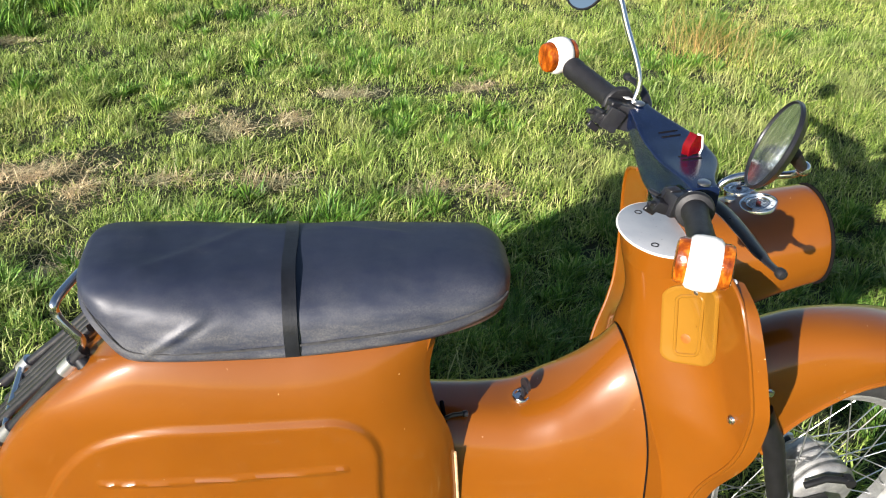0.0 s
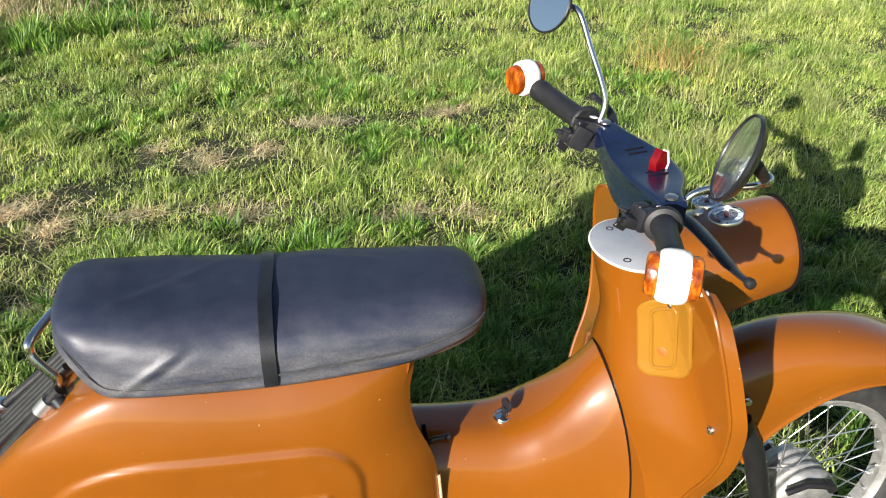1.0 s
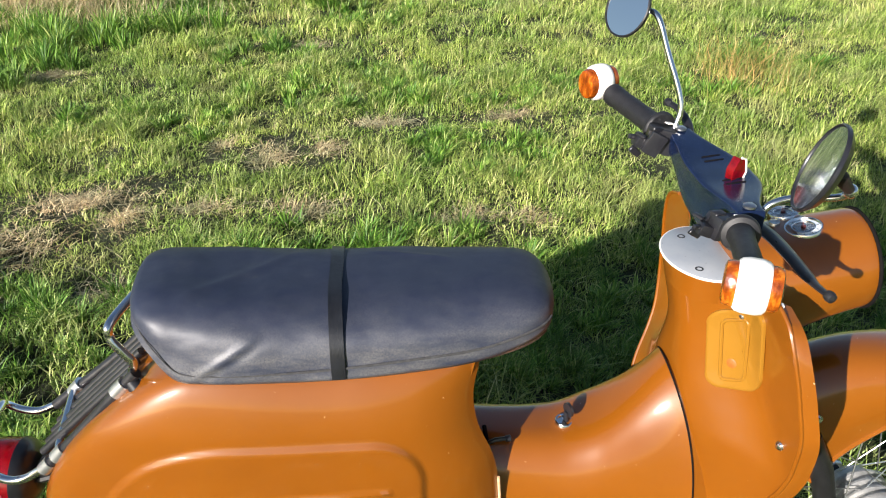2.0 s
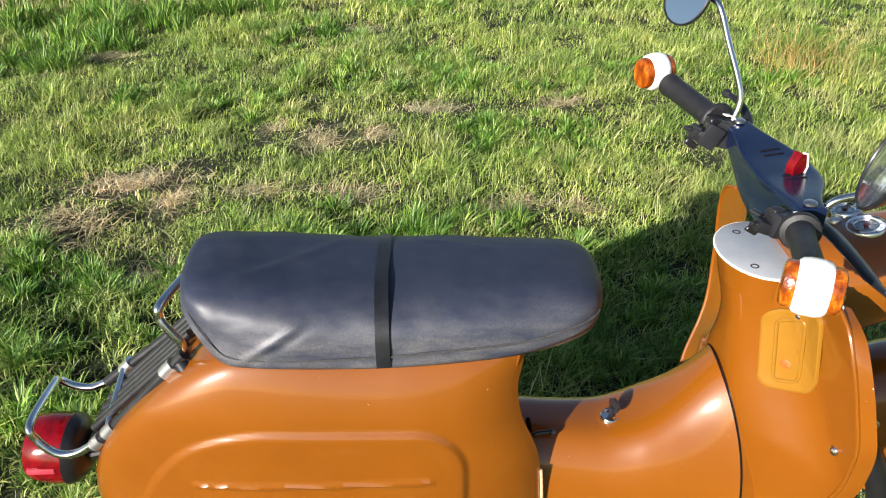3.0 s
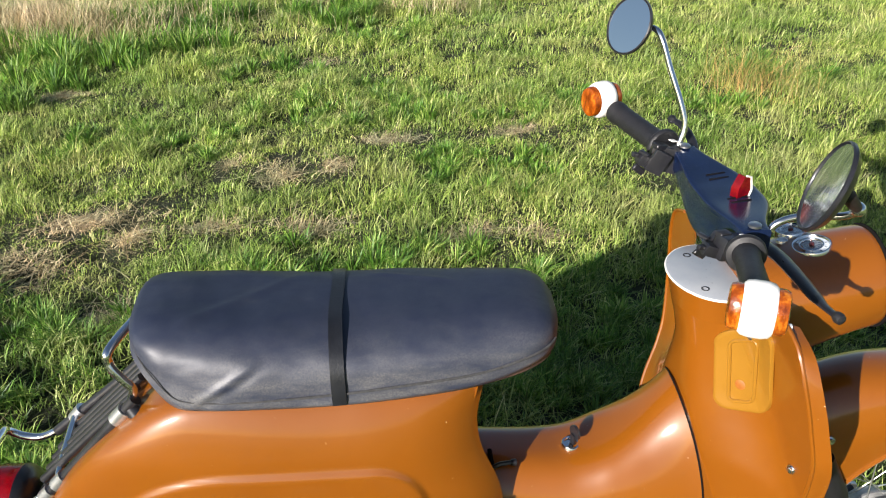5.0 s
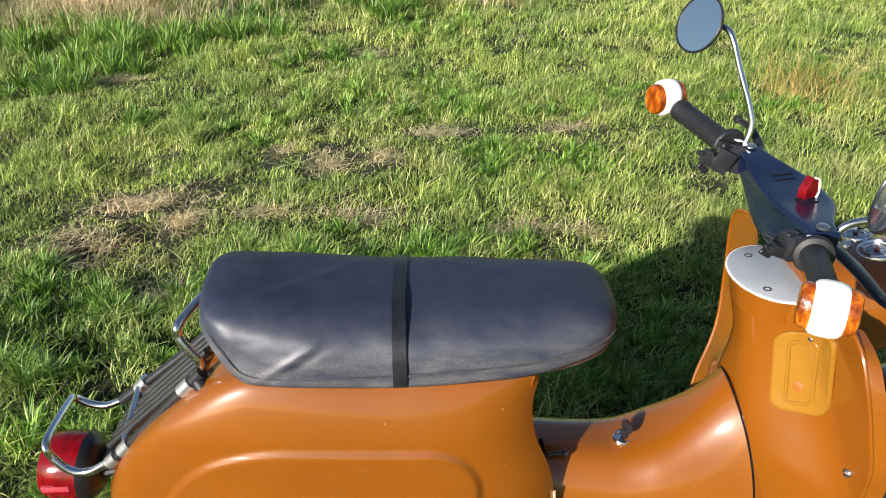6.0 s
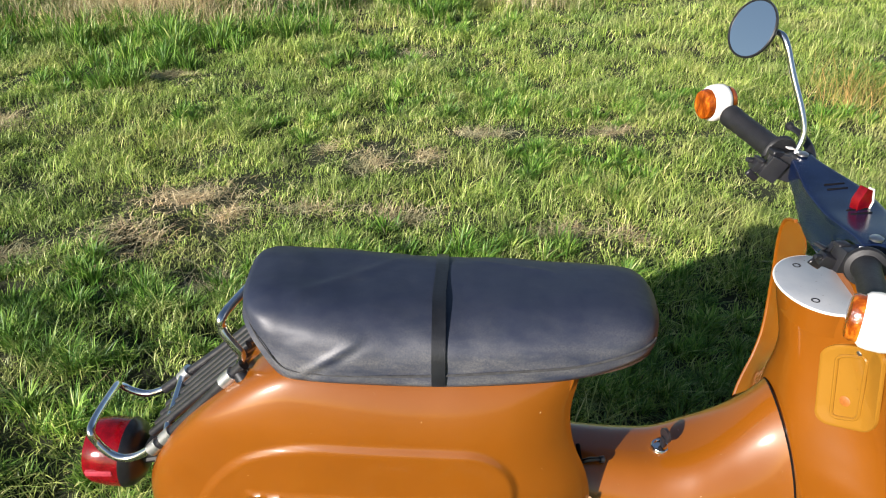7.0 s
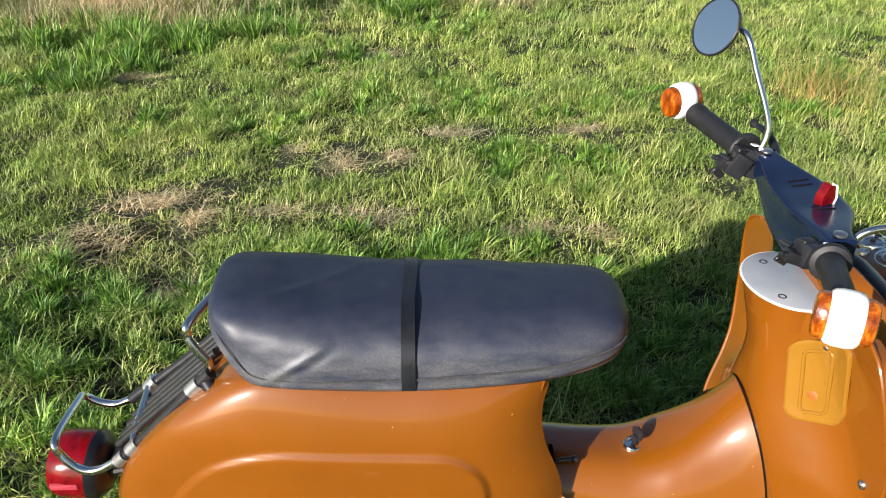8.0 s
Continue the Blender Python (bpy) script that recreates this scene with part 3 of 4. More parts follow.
# front wall of the cowl under the seat's nose
wall = [[(min(cowl_front(z), 0.606) - 0.012 + (cowl_front(z) - min(cowl_front(z), 0.606)) * step(-0.04, -0.098, y), y, z) for z in np.linspace(0.27, 0.728, 40)] for y in np.linspace(-0.098, 0.098, 25)]
part("front_wall", thick(wall, 0.002), ORANGE, scooter)
# hem of the cowl, pale and chipped
part("cowl_hem", tube([(cowl_front(z) + 0.001, -0.1065, z) for z in np.linspace(0.28, 0.480, 24)], 0.0026, 8), simple("chipped_hem", (0.55, 0.36, 0.2), 0.5, 0, 0.5, 90, 0.2), scooter, "chipped pale hem of the cowl")


# --- tunnel cover between seat and leg shield
TUNNEL_TOP = [(0.60, 0.522), (0.66, 0.516), (0.72, 0.512), (0.78, 0.515), (0.84, 0.540), (0.88, 0.571), (0.91, 0.603), (0.93, 0.627), (0.945, 0.646)]


def tunnel():
    rows = []
    for i in range(49):
        x = 0.60 + 0.345 * i / 48
        top = lerp_table(TUNNEL_TOP, x)
        half = 0.104 + 0.045 * ((x - 0.60) / 0.345) ** 2
        row = []
        for j in range(61):
            k = math.pi * j / 60
            c, sn = math.cos(k), math.sin(k)
            zb = 0.22
            e = 0.62 + 0.32 * step(0.82, 0.945, x)
            z = zb + (top - zb) * spow(sn, e)
            y = half * spow(c, e)
            d = min(top - z, 0.22)
            row.append((x + (0.36 - 0.82 * d) * d * step(0.78, 0.945, x), y, z))
        rows.append(row)
    return rows


TUN = tunnel()
gap = [(cowl_front(z) - 0.010, -0.104 * spow(math.cos(k), 0.62) - 0.0005, z + 0.001) for k, z in ((k, 0.22 + 0.2975 * spow(math.sin(k), 0.62)) for k in np.linspace(0.62, 1.50, 24))]
part("cowl_gap", tube(gap, 0.0040, 8), GAP, scooter, "black rubber gap")
part("tunnel_cover", thick(TUN, 0.0015), ORANGE, scooter, "orange enamel tunnel cover with a lock")
ends = [[(p[0] + d, p[1] * (1 - d), p[2] - 0.003 - 0.05 * d) for p in TUN[-1]] for d in (0.0, 0.01, 0.025, 0.04)]
part("tunnel_sleeve", thick(ends, 0.001), ORANGE, scooter)
part("tunnel_seam", tube([(p[0] + 0.001, p[1] * 1.003, p[2] * 1.001) for p in TUN[-1]], 0.0015, 8), GAP, scooter, "black rubber seam")
# the lock in the cover
lock = part("lock", lathe([(0, 0.017), (0.006, 0.017), (0.008, 0.0155), (0.008, 0.0125), (0.005, 0.012), (0.005, 0.0)], (0.778, -0.012, 0.511), (0.08, -0.06, 1), 28), CHROME, scooter, "chrome lock in the tunnel")
part("key", join(box((0.004, 0.011, 0.020), pose(0.781, -0.013, 0.527, 0, 0, 20), 0.001), lathe([(-0.0025, 0.0), (-0.0025, 0.0135), (0.0025, 0.0135), (0.0025, 0.0)], (0.785, -0.012, 0.541), (1, 0.4, 0), 18)), BLACK, lock, "black headed key")
part("fuel_tap", join(tube([(0.636, -0.060, 0.515), (0.650, -0.060, 0.522), (0.668, -0.056, 0.520)], 0.004, 8), lathe([(-0.006, 0.003), (-0.004, 0.006), (0.004, 0.006), (0.006, 0.003)], (0.672, -0.055, 0.519), (1, 0.2, 0), 12)), BLACK, scooter, "black fuel tap lever")


# --- leg shield with the steering column
SHIELD_HALF = [(0.20, 0.13), (0.35, 0.165), (0.45, 0.186), (0.55, 0.228), (0.62, 0.248), (0.68, 0.260), (0.74, 0.256), (0.79, 0.248), (0.83, 0.234), (0.858, 0.212), (0.872, 0.175)]
SHIELD_EDGE = [(0.20, 1.055), (0.40, 1.062), (0.55, 1.062), (0.66, 1.050), (0.75, 1.032), (0.82, 1.018), (0.872, 1.012)]
COLUMN_BACK = [(0.20, 0.995), (0.40, 0.975), (0.56, 0.955), (0.64, 0.951), (0.69, 0.952), (0.73, 0.950), (0.77, 0.942), (0.81, 0.932), (0.85, 0.925), (0.872, 0.926)]
COLUMN_WIDE = [(0.20, 0.18), (0.40, 0.165), (0.56, 0.163), (0.60, 0.144), (0.64, 0.123), (0.68, 0.106), (0.71, 0.098), (0.76, 0.083), (0.82, 0.080), (0.872, 0.080)]
COLUMN_POWER = [(0.20, 3.0), (0.56, 3.6), (0.64, 3.4), (0.72, 2.6), (0.80, 2.8), (0.872, 3.2)]


FAR_FLARE = [(0.20, 0.13), (0.40, 0.100), (0.47, 0.078), (0.56, 0.042), (0.68, 0.013), (0.80, 0.0), (0.872, 0.0)]


def shield_x(y, z):
    edge, back, wide, pw = lerp_table(SHIELD_EDGE, z), lerp_table(COLUMN_BACK, z), lerp_table(COLUMN_WIDE, z), lerp_table(COLUMN_POWER, z)
    x = edge - (edge - back) * math.exp(-(abs(y) / wide) ** pw)
    return x - 0.08 * y - lerp_table(FAR_FLARE, z) * step(0.09, 0.22, y)


def leg_shield():
    """The sheet from wing to wing; the outermost columns are the flange that folds forward."""
    rows = []
    us = [-1 - 0.012 * k for k in range(5, 0, -1)] + [j / 60 - 1 for j in range(121)] + [1 + 0.012 * k for k in range(1, 6)]
    for i in range(73):
        row = []
        for u in us:
            y0 = lerp_table(SHIELD_HALF, 0.20 + 0.672 * i / 72) * max(-1, min(1, u))
            z = 0.20 + (0.672 - 0.027 * step(0.155, 0.11, abs(y0))) * i / 72
            fold = max(0, abs(u) - 1) / 0.06
            y = y0 * (1 + 0.045 * fold)
            row.append((shield_x(y0, z) + 0.022 * fold ** 1.4, y, z - 0.010 * fold * step(0.6, 0.87, z)))
        rows.append(row)
    return rows


SH = leg_shield()
shield = part("leg_shield", thick(SH, -0.002), ORANGE, scooter, "orange enamel leg shield with flared wings", 60)
for side in (5, -6):
    part("shield_bead", tube([r[side] for r in SH], 0.0035, 8), ORANGE, shield, "rolled crease along the wing")
part("edge_clip", box((0.024, 0.009, 0.006), pose(shield_x(-0.182, 0.862) - 0.004, -0.184, 0.866, 0, 0, -12), 0.002), CREAM, shield, "white worn clip on the edge")
# steering column top with its grey plate
rows = [[(0.992 + (0.068 + g) * math.cos(k), (0.086 + g) * math.sin(k), z) for k in (2 * math.pi * j / 48 for j in range(48))] for z, g in ((0.80, -0.010), (0.82, -0.008), (0.846, -0.004))]
part("steering_column", grid(rows, True, True), ORANGE, scooter)
plate_rows = [[(0.991 + rx * math.cos(k), (rx + 0.018) * math.sin(k), z) for k in (2 * math.pi * j / 48 for j in range(48))] for z, rx in ((0.845, 0.066), (0.846, 0.0715), (0.850, 0.0715), (0.852, 0.068), (0.852, 0.002))]
plate = part("column_plate", grid(plate_rows, True, True), PLATE, scooter, "grey painted plate closing the steering column")
for px_, py_ in ((0.965, 0.052), (0.960, -0.055)):
    part("screw", lathe([(-0.001, 0.0045), (0.0006, 0.0045), (0.0008, 0.0062), (-0.001, 0.0066)], (px_, py_, 0.852), (0, 0, 1), 18), DARK_METAL, plate, "dark sunken screw")
part("plate_edge", tube([(0.991 + 0.0715 * math.cos(k), 0.0895 * math.sin(k), 0.8485) for k in np.linspace(0.25 * math.pi, 1.75 * math.pi, 60)], 0.0020, 6), CREAM, plate, "pale chipped edge")


# --- the ochre cover plate on the shield
def on_shield(y, z, off):
    e = 0.002
    p = Vector((shield_x(y, z), y, z))
    ty = Vector((shield_x(y + e, z) - shield_x(y - e, z), 2 * e, 0))
    tz = Vector((shield_x(y, z + e) - shield_x(y, z - e), 0, 2 * e))
    nrm = tz.cross(ty).normalized()
    if nrm.x > 0:
        nrm = -nrm
    return p + nrm * off


# y, z of the corners: inner low, outer low, outer high, inner high
PLATE_CORNERS = ((-0.085, 0.647), (-0.150, 0.679), (-0.159, 0.837), (-0.060, 0.783))
FIELD_CORNERS = ((-0.097, 0.670), (-0.124, 0.687), (-0.121, 0.801), (-0.080, 0.776))


def between(corners, u, v, off):
    w = ((1 - u) * (1 - v) / 4, (1 + u) * (1 - v) / 4, (1 + u) * (1 + v) / 4, (1 - u) * (1 + v) / 4)
    return on_shield(sum(k * c_[0] for k, c_ in zip(w, corners)), sum(k * c_[1] for k, c_ in zip(w, corners)), off)


def round_rect(ru, rv):
    """A rounded rectangle from -1 to 1 with corner radii ru, rv."""
    out = []
    for su, sv, k0 in ((1, 1, 0), (-1, 1, 90), (-1, -1, 180), (1, -1, 270)):
        out += [(su * (1 - ru) + ru * math.cos(radians(k0 + 10 * j)), sv * (1 - rv) + rv * math.sin(radians(k0 + 10 * j))) for j in range(10)]
    return out


def pad(corners, ru, rv, off, depth):
    """A rounded plate that follows the shield between the four corners."""
    ring = round_rect(ru, rv)
    rows = [[between(corners, u * f_, v * f_, o) for u, v in ring] for f_, o in ((1.0, off - 0.001), (1.0, off + depth * 0.6), (0.965, off + depth)) + tuple((0.92 - 0.0755 * i, off + depth) for i in range(13))]
    return grid(rows, True)


panel = part("cover_plate", pad(PLATE_CORNERS, 0.58, 0.40, 0.001, 0.005), OCHRE, scooter, "ochre painted cover plate on the leg shield")
ring = round_rect(0.50, 0.22)
part("field_bead", tube([between(FIELD_CORNERS, u, v, 0.0062) for u, v in ring + ring[:1]], 0.0030, 8, 1, False), OCHRE, panel)
stain = between(FIELD_CORNERS, -0.25, -0.45, 0.0063)
part("rust_stain", lathe([(0, 0.0085), (0.0005, 0.0075), (0.0006, 0)], stain, between(FIELD_CORNERS, -0.25, -0.45, 0.1) - stain, 20), simple("rust", (0.26, 0.085, 0.012), 0.5, 0, 0.3, 90, 0.1), panel, "reddish stain")
c = on_shield(-0.108, 0.800, 0.006)
part("screw", lathe([(0, 0.005), (0.002, 0.005), (0.0035, 0.003), (0.0035, 0)], c, (-1, -0.5, 0), 14), STEEL, panel)
c = on_shield(-0.207, 0.622, 0.0005)
part("bolt", lathe([(0, 0.0075), (0.002, 0.0075), (0.002, 0.005), (0.006, 0.005), (0.007, 0.003), (0.007, 0)], c, (-1, -0.45, 0.1), 12), CHROME, scooter, "chrome bolt in the leg shield")


# --- headlight housing
LAMP = [  # x, centre z, half width, half height
    (1.020, 0.770, 0.084, 0.095), (1.060, 0.785, 0.090, 0.092), (1.100, 0.797, 0.092, 0.088), (1.150, 0.812, 0.091, 0.081), (1.196, 0.824, 0.087, 0.081), (1.230, 0.831, 0.083, 0.082), (1.238, 0.832, 0.081, 0.080)]


def lamp_section(x):
    return [lerp_table([(r[0], r[i]) for r in LAMP], x) for i in (1, 2, 3)]


def lamp_body():
    rows = []
    for i in range(41):
        x = 1.020 + 0.218 * i / 40
        zc, hw, hh = lamp_section(x)
        e = 0.74 + 0.25 * step(1.12, 1.235, x)
        row = []
        for j in range(48):
            k = 2 * math.pi * j / 48
            row.append((x - 0.009 * math.sin(k) * step(1.1, 1.23, x), hw * spow(math.cos(k), e), zc + hh * spow(math.sin(k), e)))
        rows.append(row)
    return grid(rows, True, True)


housing = part("headlight_housing", lamp_body(), ORANGE, scooter, "orange enamel headlight housing with two instruments")
ring = [(1.240 - 0.009 * math.sin(k), 0.082 * math.cos(k), 0.832 + 0.081 * math.sin(k)) for k in (2 * math.pi * j / 48 for j in range(49))]
part("headlight_rim", tube(ring, 0.0032, 10, 1, False), GAP, housing, "dark rubber rim")
axis = Vector((1, 0, 0.11)).normalized()
part("headlight_glass", lathe([(-0.003, 0.079), (0.004, 0.075), (0.012, 0.05), (0.016, 0.0)], (1.240, 0, 0.832), axis, 40), LAMP_GLASS, housing, "clear headlight glass")


def gauge(name, x, y, r, tilt, parent, label, lift=0.0):
    zc, hw, hh = lamp_section(x)
    z = zc + hh * spow(math.sqrt(max(0, 1 - spow(abs(y) / hw, 2.3))), 0.9) - 0.001 + lift
    up = Vector((tilt, y * 1.5, 1)).normalized()
    at = Vector((x, y, z))
    g = part(name, lathe([(-0.014, r), (0.003, r), (0.0065, r * 0.95), (0.0068, r * 0.90), (0.0050, r * 0.86), (0.0035, r * 0.84), (0.0035, 0)], at, up, 40), CHROME, parent, label)
    part("dial", lathe([(0.0036, r * 0.84), (0.0042, r * 0.83), (0.0042, 0)], at, up, 32), DIAL, g, "bluish white dial")
    if r > 0.02:
        part("dial_ring", lathe([(0.0042, r * 0.60), (0.0062, r * 0.60), (0.0066, r * 0.56), (0.0050, r * 0.52), (0.0042, r * 0.52)], at, up, 32), CHROME, g, "inner chrome ring")
        d = up.orthogonal().normalized()
        e = up.cross(d)
        for i in range(9):
            k = 0.6 + i * 0.6
            p = d * math.cos(k) + e * math.sin(k)
            part("dial_mark", tube([at + up * 0.0046 + p * r * 0.66, at + up * 0.0046 + p * r * 0.78], 0.0005, 5), BLACK, g)
        part("needle", join(tube([at + up * 0.006 - d * r * 0.10, at + up * 0.006 + (d + e * 0.4) * r * 0.45], 0.0010, 6), lathe([(0.004, 0.004), (0.0075, 0.004), (0.0080, 0.002), (0.0080, 0)], at, up, 12)), simple("needle_enamel", (0.10, 0.02, 0.02), 0.4, 0, 0.2, 60, 0.1), g, "dark red needle")
    return g


gauge("speedometer", 1.141, -0.004, 0.030, -0.25, housing, "chrome ringed speedometer", -0.002)
gauge("ignition_switch", 1.134, 0.056, 0.026, -0.15, housing, "chrome ringed ignition switch", 0.009)
gauge("warning_lamp", 1.106, 0.024, 0.009, -0.1, housing, "small chrome warning lamp")

# --- front mudguard
WX, WZ = 1.387, 0.270
STEER = 4.4
GUARD_LOW = [(10, 0.330), (30, 0.328), (50, 0.323), (72, 0.312), (90, 0.288), (108, 0.255), (120, 0.238), (133, 0.222), (150, 0.205), (160, 0.200)]
GUARD_TOP = [(10, 0.350), (30, 0.368), (60, 0.379), (90, 0.387), (112, 0.408), (125, 0.413), (140, 0.388), (160, 0.355)]


def mudguard():
    rows = []
    for i in range(65):
        a_ = 10 + 130 * i / 64
        lo, hi = lerp_table(GUARD_LOW, a_), lerp_table(GUARD_TOP, a_)
        half = 0.078 - 0.012 * step(60, 10, a_)
        prof = []
        for y, f_ in ((-1.0, 0.0), (-1.01, 0.10), (-1.03, 0.25), (-1.03, 0.42), (-0.98, 0.56), (-0.94, 0.62), (-0.90, 0.72), (-0.78, 0.84), (-0.58, 0.93), (-0.32, 0.985), (0.0, 1.0)):
            prof.append((y * half, lo + (hi - lo) * f_))
        prof += [(-y, r) for y, r in reversed(prof[:-1])]
        c_, s_ = math.cos(radians(a_)), math.sin(radians(a_))
        rows.append([(WX + r * c_, y, WZ + r * s_) for y, r in prof])
    return rows


MG = mudguard()
guard = part("front_mudguard", thick(MG, 0.0018), ORANGE, scooter, "orange enamel front mudguard", 60)
for side in (0, -1):
    part("mudguard_bead", tube([r[side] for r in MG], 0.0045, 8), ORANGE, guard, "rolled lower edge")
part("bolt", lathe([(0, 0.008), (0.003, 0.008), (0.003, 0.0055), (0.008, 0.005), (0.008, 0)], (1.203, -0.080, 0.559), (-0.2, -1, 0.1), 12), CHROME, guard)


# --- wheels
def wheel(cx, cz, steer, front):
    m = pose(cx, 0, cz, 0, 0, steer)
    w = part("front_wheel" if front else "rear_wheel", moved(grid([[((0.2405 + 0.031 * math.cos(q)) * math.cos(k), 0.034 * math.sin(q), (0.2405 + 0.031 * math.cos(q)) * math.sin(k)) for q in (2 * math.pi * j / 20 for j in range(20))] for k in (2 * math.pi * i / 72 for i in range(73))], True), m), TYRE, scooter, "wire spoked wheel with black tyre")
    prof = [(-0.021, 0.219), (-0.023, 0.213), (-0.018, 0.208), (-0.014, 0.199), (0.014, 0.199), (0.018, 0.208), (0.023, 0.213), (0.021, 0.219), (0.016, 0.211), (-0.016, 0.211), (-0.021, 0.219)]
    rows = [[(r * math.cos(k), y, r * math.sin(k)) for y, r in prof] for k in (2 * math.pi * i / 72 for i in range(73))]
    part("rim", moved(grid(rows), m), ALU, w, "dull aluminium rim")
    hub = [(-0.062, 0.010), (-0.062, 0.052), (-0.056, 0.062), (-0.050, 0.067), (-0.046, 0.067), (-0.043, 0.060), (-0.034, 0.060), (-0.031, 0.066), (-0.026, 0.066), (-0.023, 0.059), (-0.014, 0.059), (-0.011, 0.066), (-0.006, 0.066), (-0.003, 0.058), (0.008, 0.058), (0.011, 0.066), (0.016, 0.066), (0.020, 0.056), (0.045, 0.050), (0.055, 0.030), (0.055, 0.010)]
    part("hub", moved(lathe([(h, r) for h, r in hub], (0, 0, 0), (0, 1, 0), 40), m), ALU, w, "ribbed aluminium drum hub")
    for i in range(36):
        k = 2 * math.pi * i / 36
        s = 1 if i % 2 else -1
        k2 = k + (0.95 if (i // 2) % 2 else -0.95)
        p = (0.062 * math.cos(k2), s * 0.030, 0.062 * math.sin(k2))
        q = (0.202 * math.cos(k), s * 0.004, 0.202 * math.sin(k))
        e = Vector(q).lerp(Vector(p), 0.06)
        part("spoke", moved(join(tube([p, q], 0.0013, 5), tube([q, e], 0.0028, 6)), m), STEEL, w)
    return w


wheel(WX, WZ, STEER, True)
wheel(0.16, WZ, 0, False)
for s in (-1, 1):
    fork = part("fork_leg", tube([(1.196, s * 0.082, 0.52), (1.236, s * 0.082, 0.44), (1.282, s * 0.082, 0.285)], [0.020, 0.0205, 0.0195], 18), DARK_METAL, scooter, "black painted front fork leg")
    part("fork_clamp", lathe([(-0.02, 0.010), (-0.02, 0.021), (0.012, 0.021), (0.012, 0.010)], (1.283, s * 0.082, 0.282), (0.2, 0, -1), 16), ALU, fork, "bare metal clamp")
    part("swing_arm", tube([(1.285, s * 0.082, 0.262), (1.340, s * 0.080, 0.262), (WX, s * 0.078, WZ)], [0.014, 0.013, 0.015], 12, 0.8), DARK_METAL, fork, "black swing arm")
    part("axle_nut", lathe([(0, 0.014), (0.008, 0.014), (0.008, 0.009), (0.018, 0.009), (0.018, 0)], (WX, s * 0.088, WZ), (0, s, 0), 6), STEEL, fork)
part("brake_lever_arm", join(tube([(1.330, -0.078, 0.315), (1.370, -0.078, 0.330), (1.42, -0.076, 0.318)], 0.007, 10), lathe([(-0.01, 0.01), (0.01, 0.01)], (1.42, -0.076, 0.318), (0, 1, 0), 12)), DARK_METAL, scooter, "black brake arm on the hub")

# --- engine and footboards under the covers, which shade the ground
engine = part("engine", join(box((0.30, 0.17, 0.20), pose(0.52, 0, 0.27, 0, -4, 0), 0.03, 3), box((0.18, 0.13, 0.12), pose(0.74, 0, 0.31, 0, -8, 0), 0.02, 2)), DARK_METAL, scooter, "dark engine block under the covers")
for s in (-1, 1):
    board = [[(x, s * y, 0.262) for y in np.linspace(0.09, 0.150, 8)] for x in np.linspace(0.58, 0.97, 24)]
    part("footboard", thick(board, 0.003), ORANGE, scooter)

# --- bench seat
SEAT_HALF = [(0.076, 0.046), (0.083, 0.076), (0.096, 0.101), (0.116, 0.121), (0.145, 0.135), (0.19, 0.143), (0.25, 0.146), (0.42, 0.143), (0.58, 0.131), (0.66, 0.118), (0.70, 0.105), (0.722, 0.088), (0.733, 0.066), (0.738, 0.044)]
SEAT_TOP = [(0.076, 0.828), (0.081, 0.839), (0.092, 0.846), (0.14, 0.850), (0.25, 0.840), (0.40, 0.832), (0.55, 0.833), (0.66, 0.833), (0.70, 0.829), (0.724, 0.820), (0.738, 0.808)]
SEAT_LOW = [(0.076, 0.816), (0.092, 0.802), (0.116, 0.778), (0.136, 0.754), (0.150, 0.741), (0.165, 0.736), (0.19, 0.735), (0.40, 0.734), (0.55, 0.741), (0.62, 0.749), (0.68, 0.765), (0.724, 0.780), (0.738, 0.790)]


def seat_point(x, k, grow=0.0):
    half, top, low = lerp_table(SEAT_HALF, x) + grow, lerp_table(SEAT_TOP, x) + grow, lerp_table(SEAT_LOW, x)
    c_, s_ = math.cos(k), math.sin(k)
    return (x, half * spow(c_, 0.44) * (1 - 0.23 * max(s_, 0) ** 1.5), low + (top - low) * spow(max(s_, 0), 0.46))


def wrinkle(x, y, z):
    """How far the cover stands out here: slow waves, pulled folds and the crease from the lower rear corner."""
    w = 0.0045 * noise.noise((x * 7, y * 7, z * 16)) + 0.0012 * noise.noise((x * 24, y * 16, z * 44))
    up = 0.745 + 0.60 * (x - 0.18)
    w += 0.0032 * math.exp(-((z - up) / 0.007) ** 2) * step(0.165, 0.195, x) * step(0.30, 0.25, x) * step(0.10, 0.12, abs(y))
    w -= 0.0018 * math.exp(-((z - up + 0.013) / 0.007) ** 2) * step(0.165, 0.195, x) * step(0.32, 0.25, x) * step(0.10, 0.12, abs(y))
    fold = y + 0.03 - 0.9 * (x - 0.22)
    w += 0.0022 * math.exp(-(fold / 0.014) ** 2) * step(0.12, 0.18, x) * step(0.36, 0.28, x) * step(0.79, 0.82, z)
    fold = y - 0.05 + 0.25 * (x - 0.52)
    w += 0.0016 * math.exp(-(fold / 0.006) ** 2) * step(0.43, 0.47, x) * step(0.60, 0.55, x) * step(0.79, 0.82, z)
    return w


def sag(x, y):
    """The worn rear end sags a little askew."""
    return 0.09 * (y + 0.03) * step(0.35, 0.08, x)


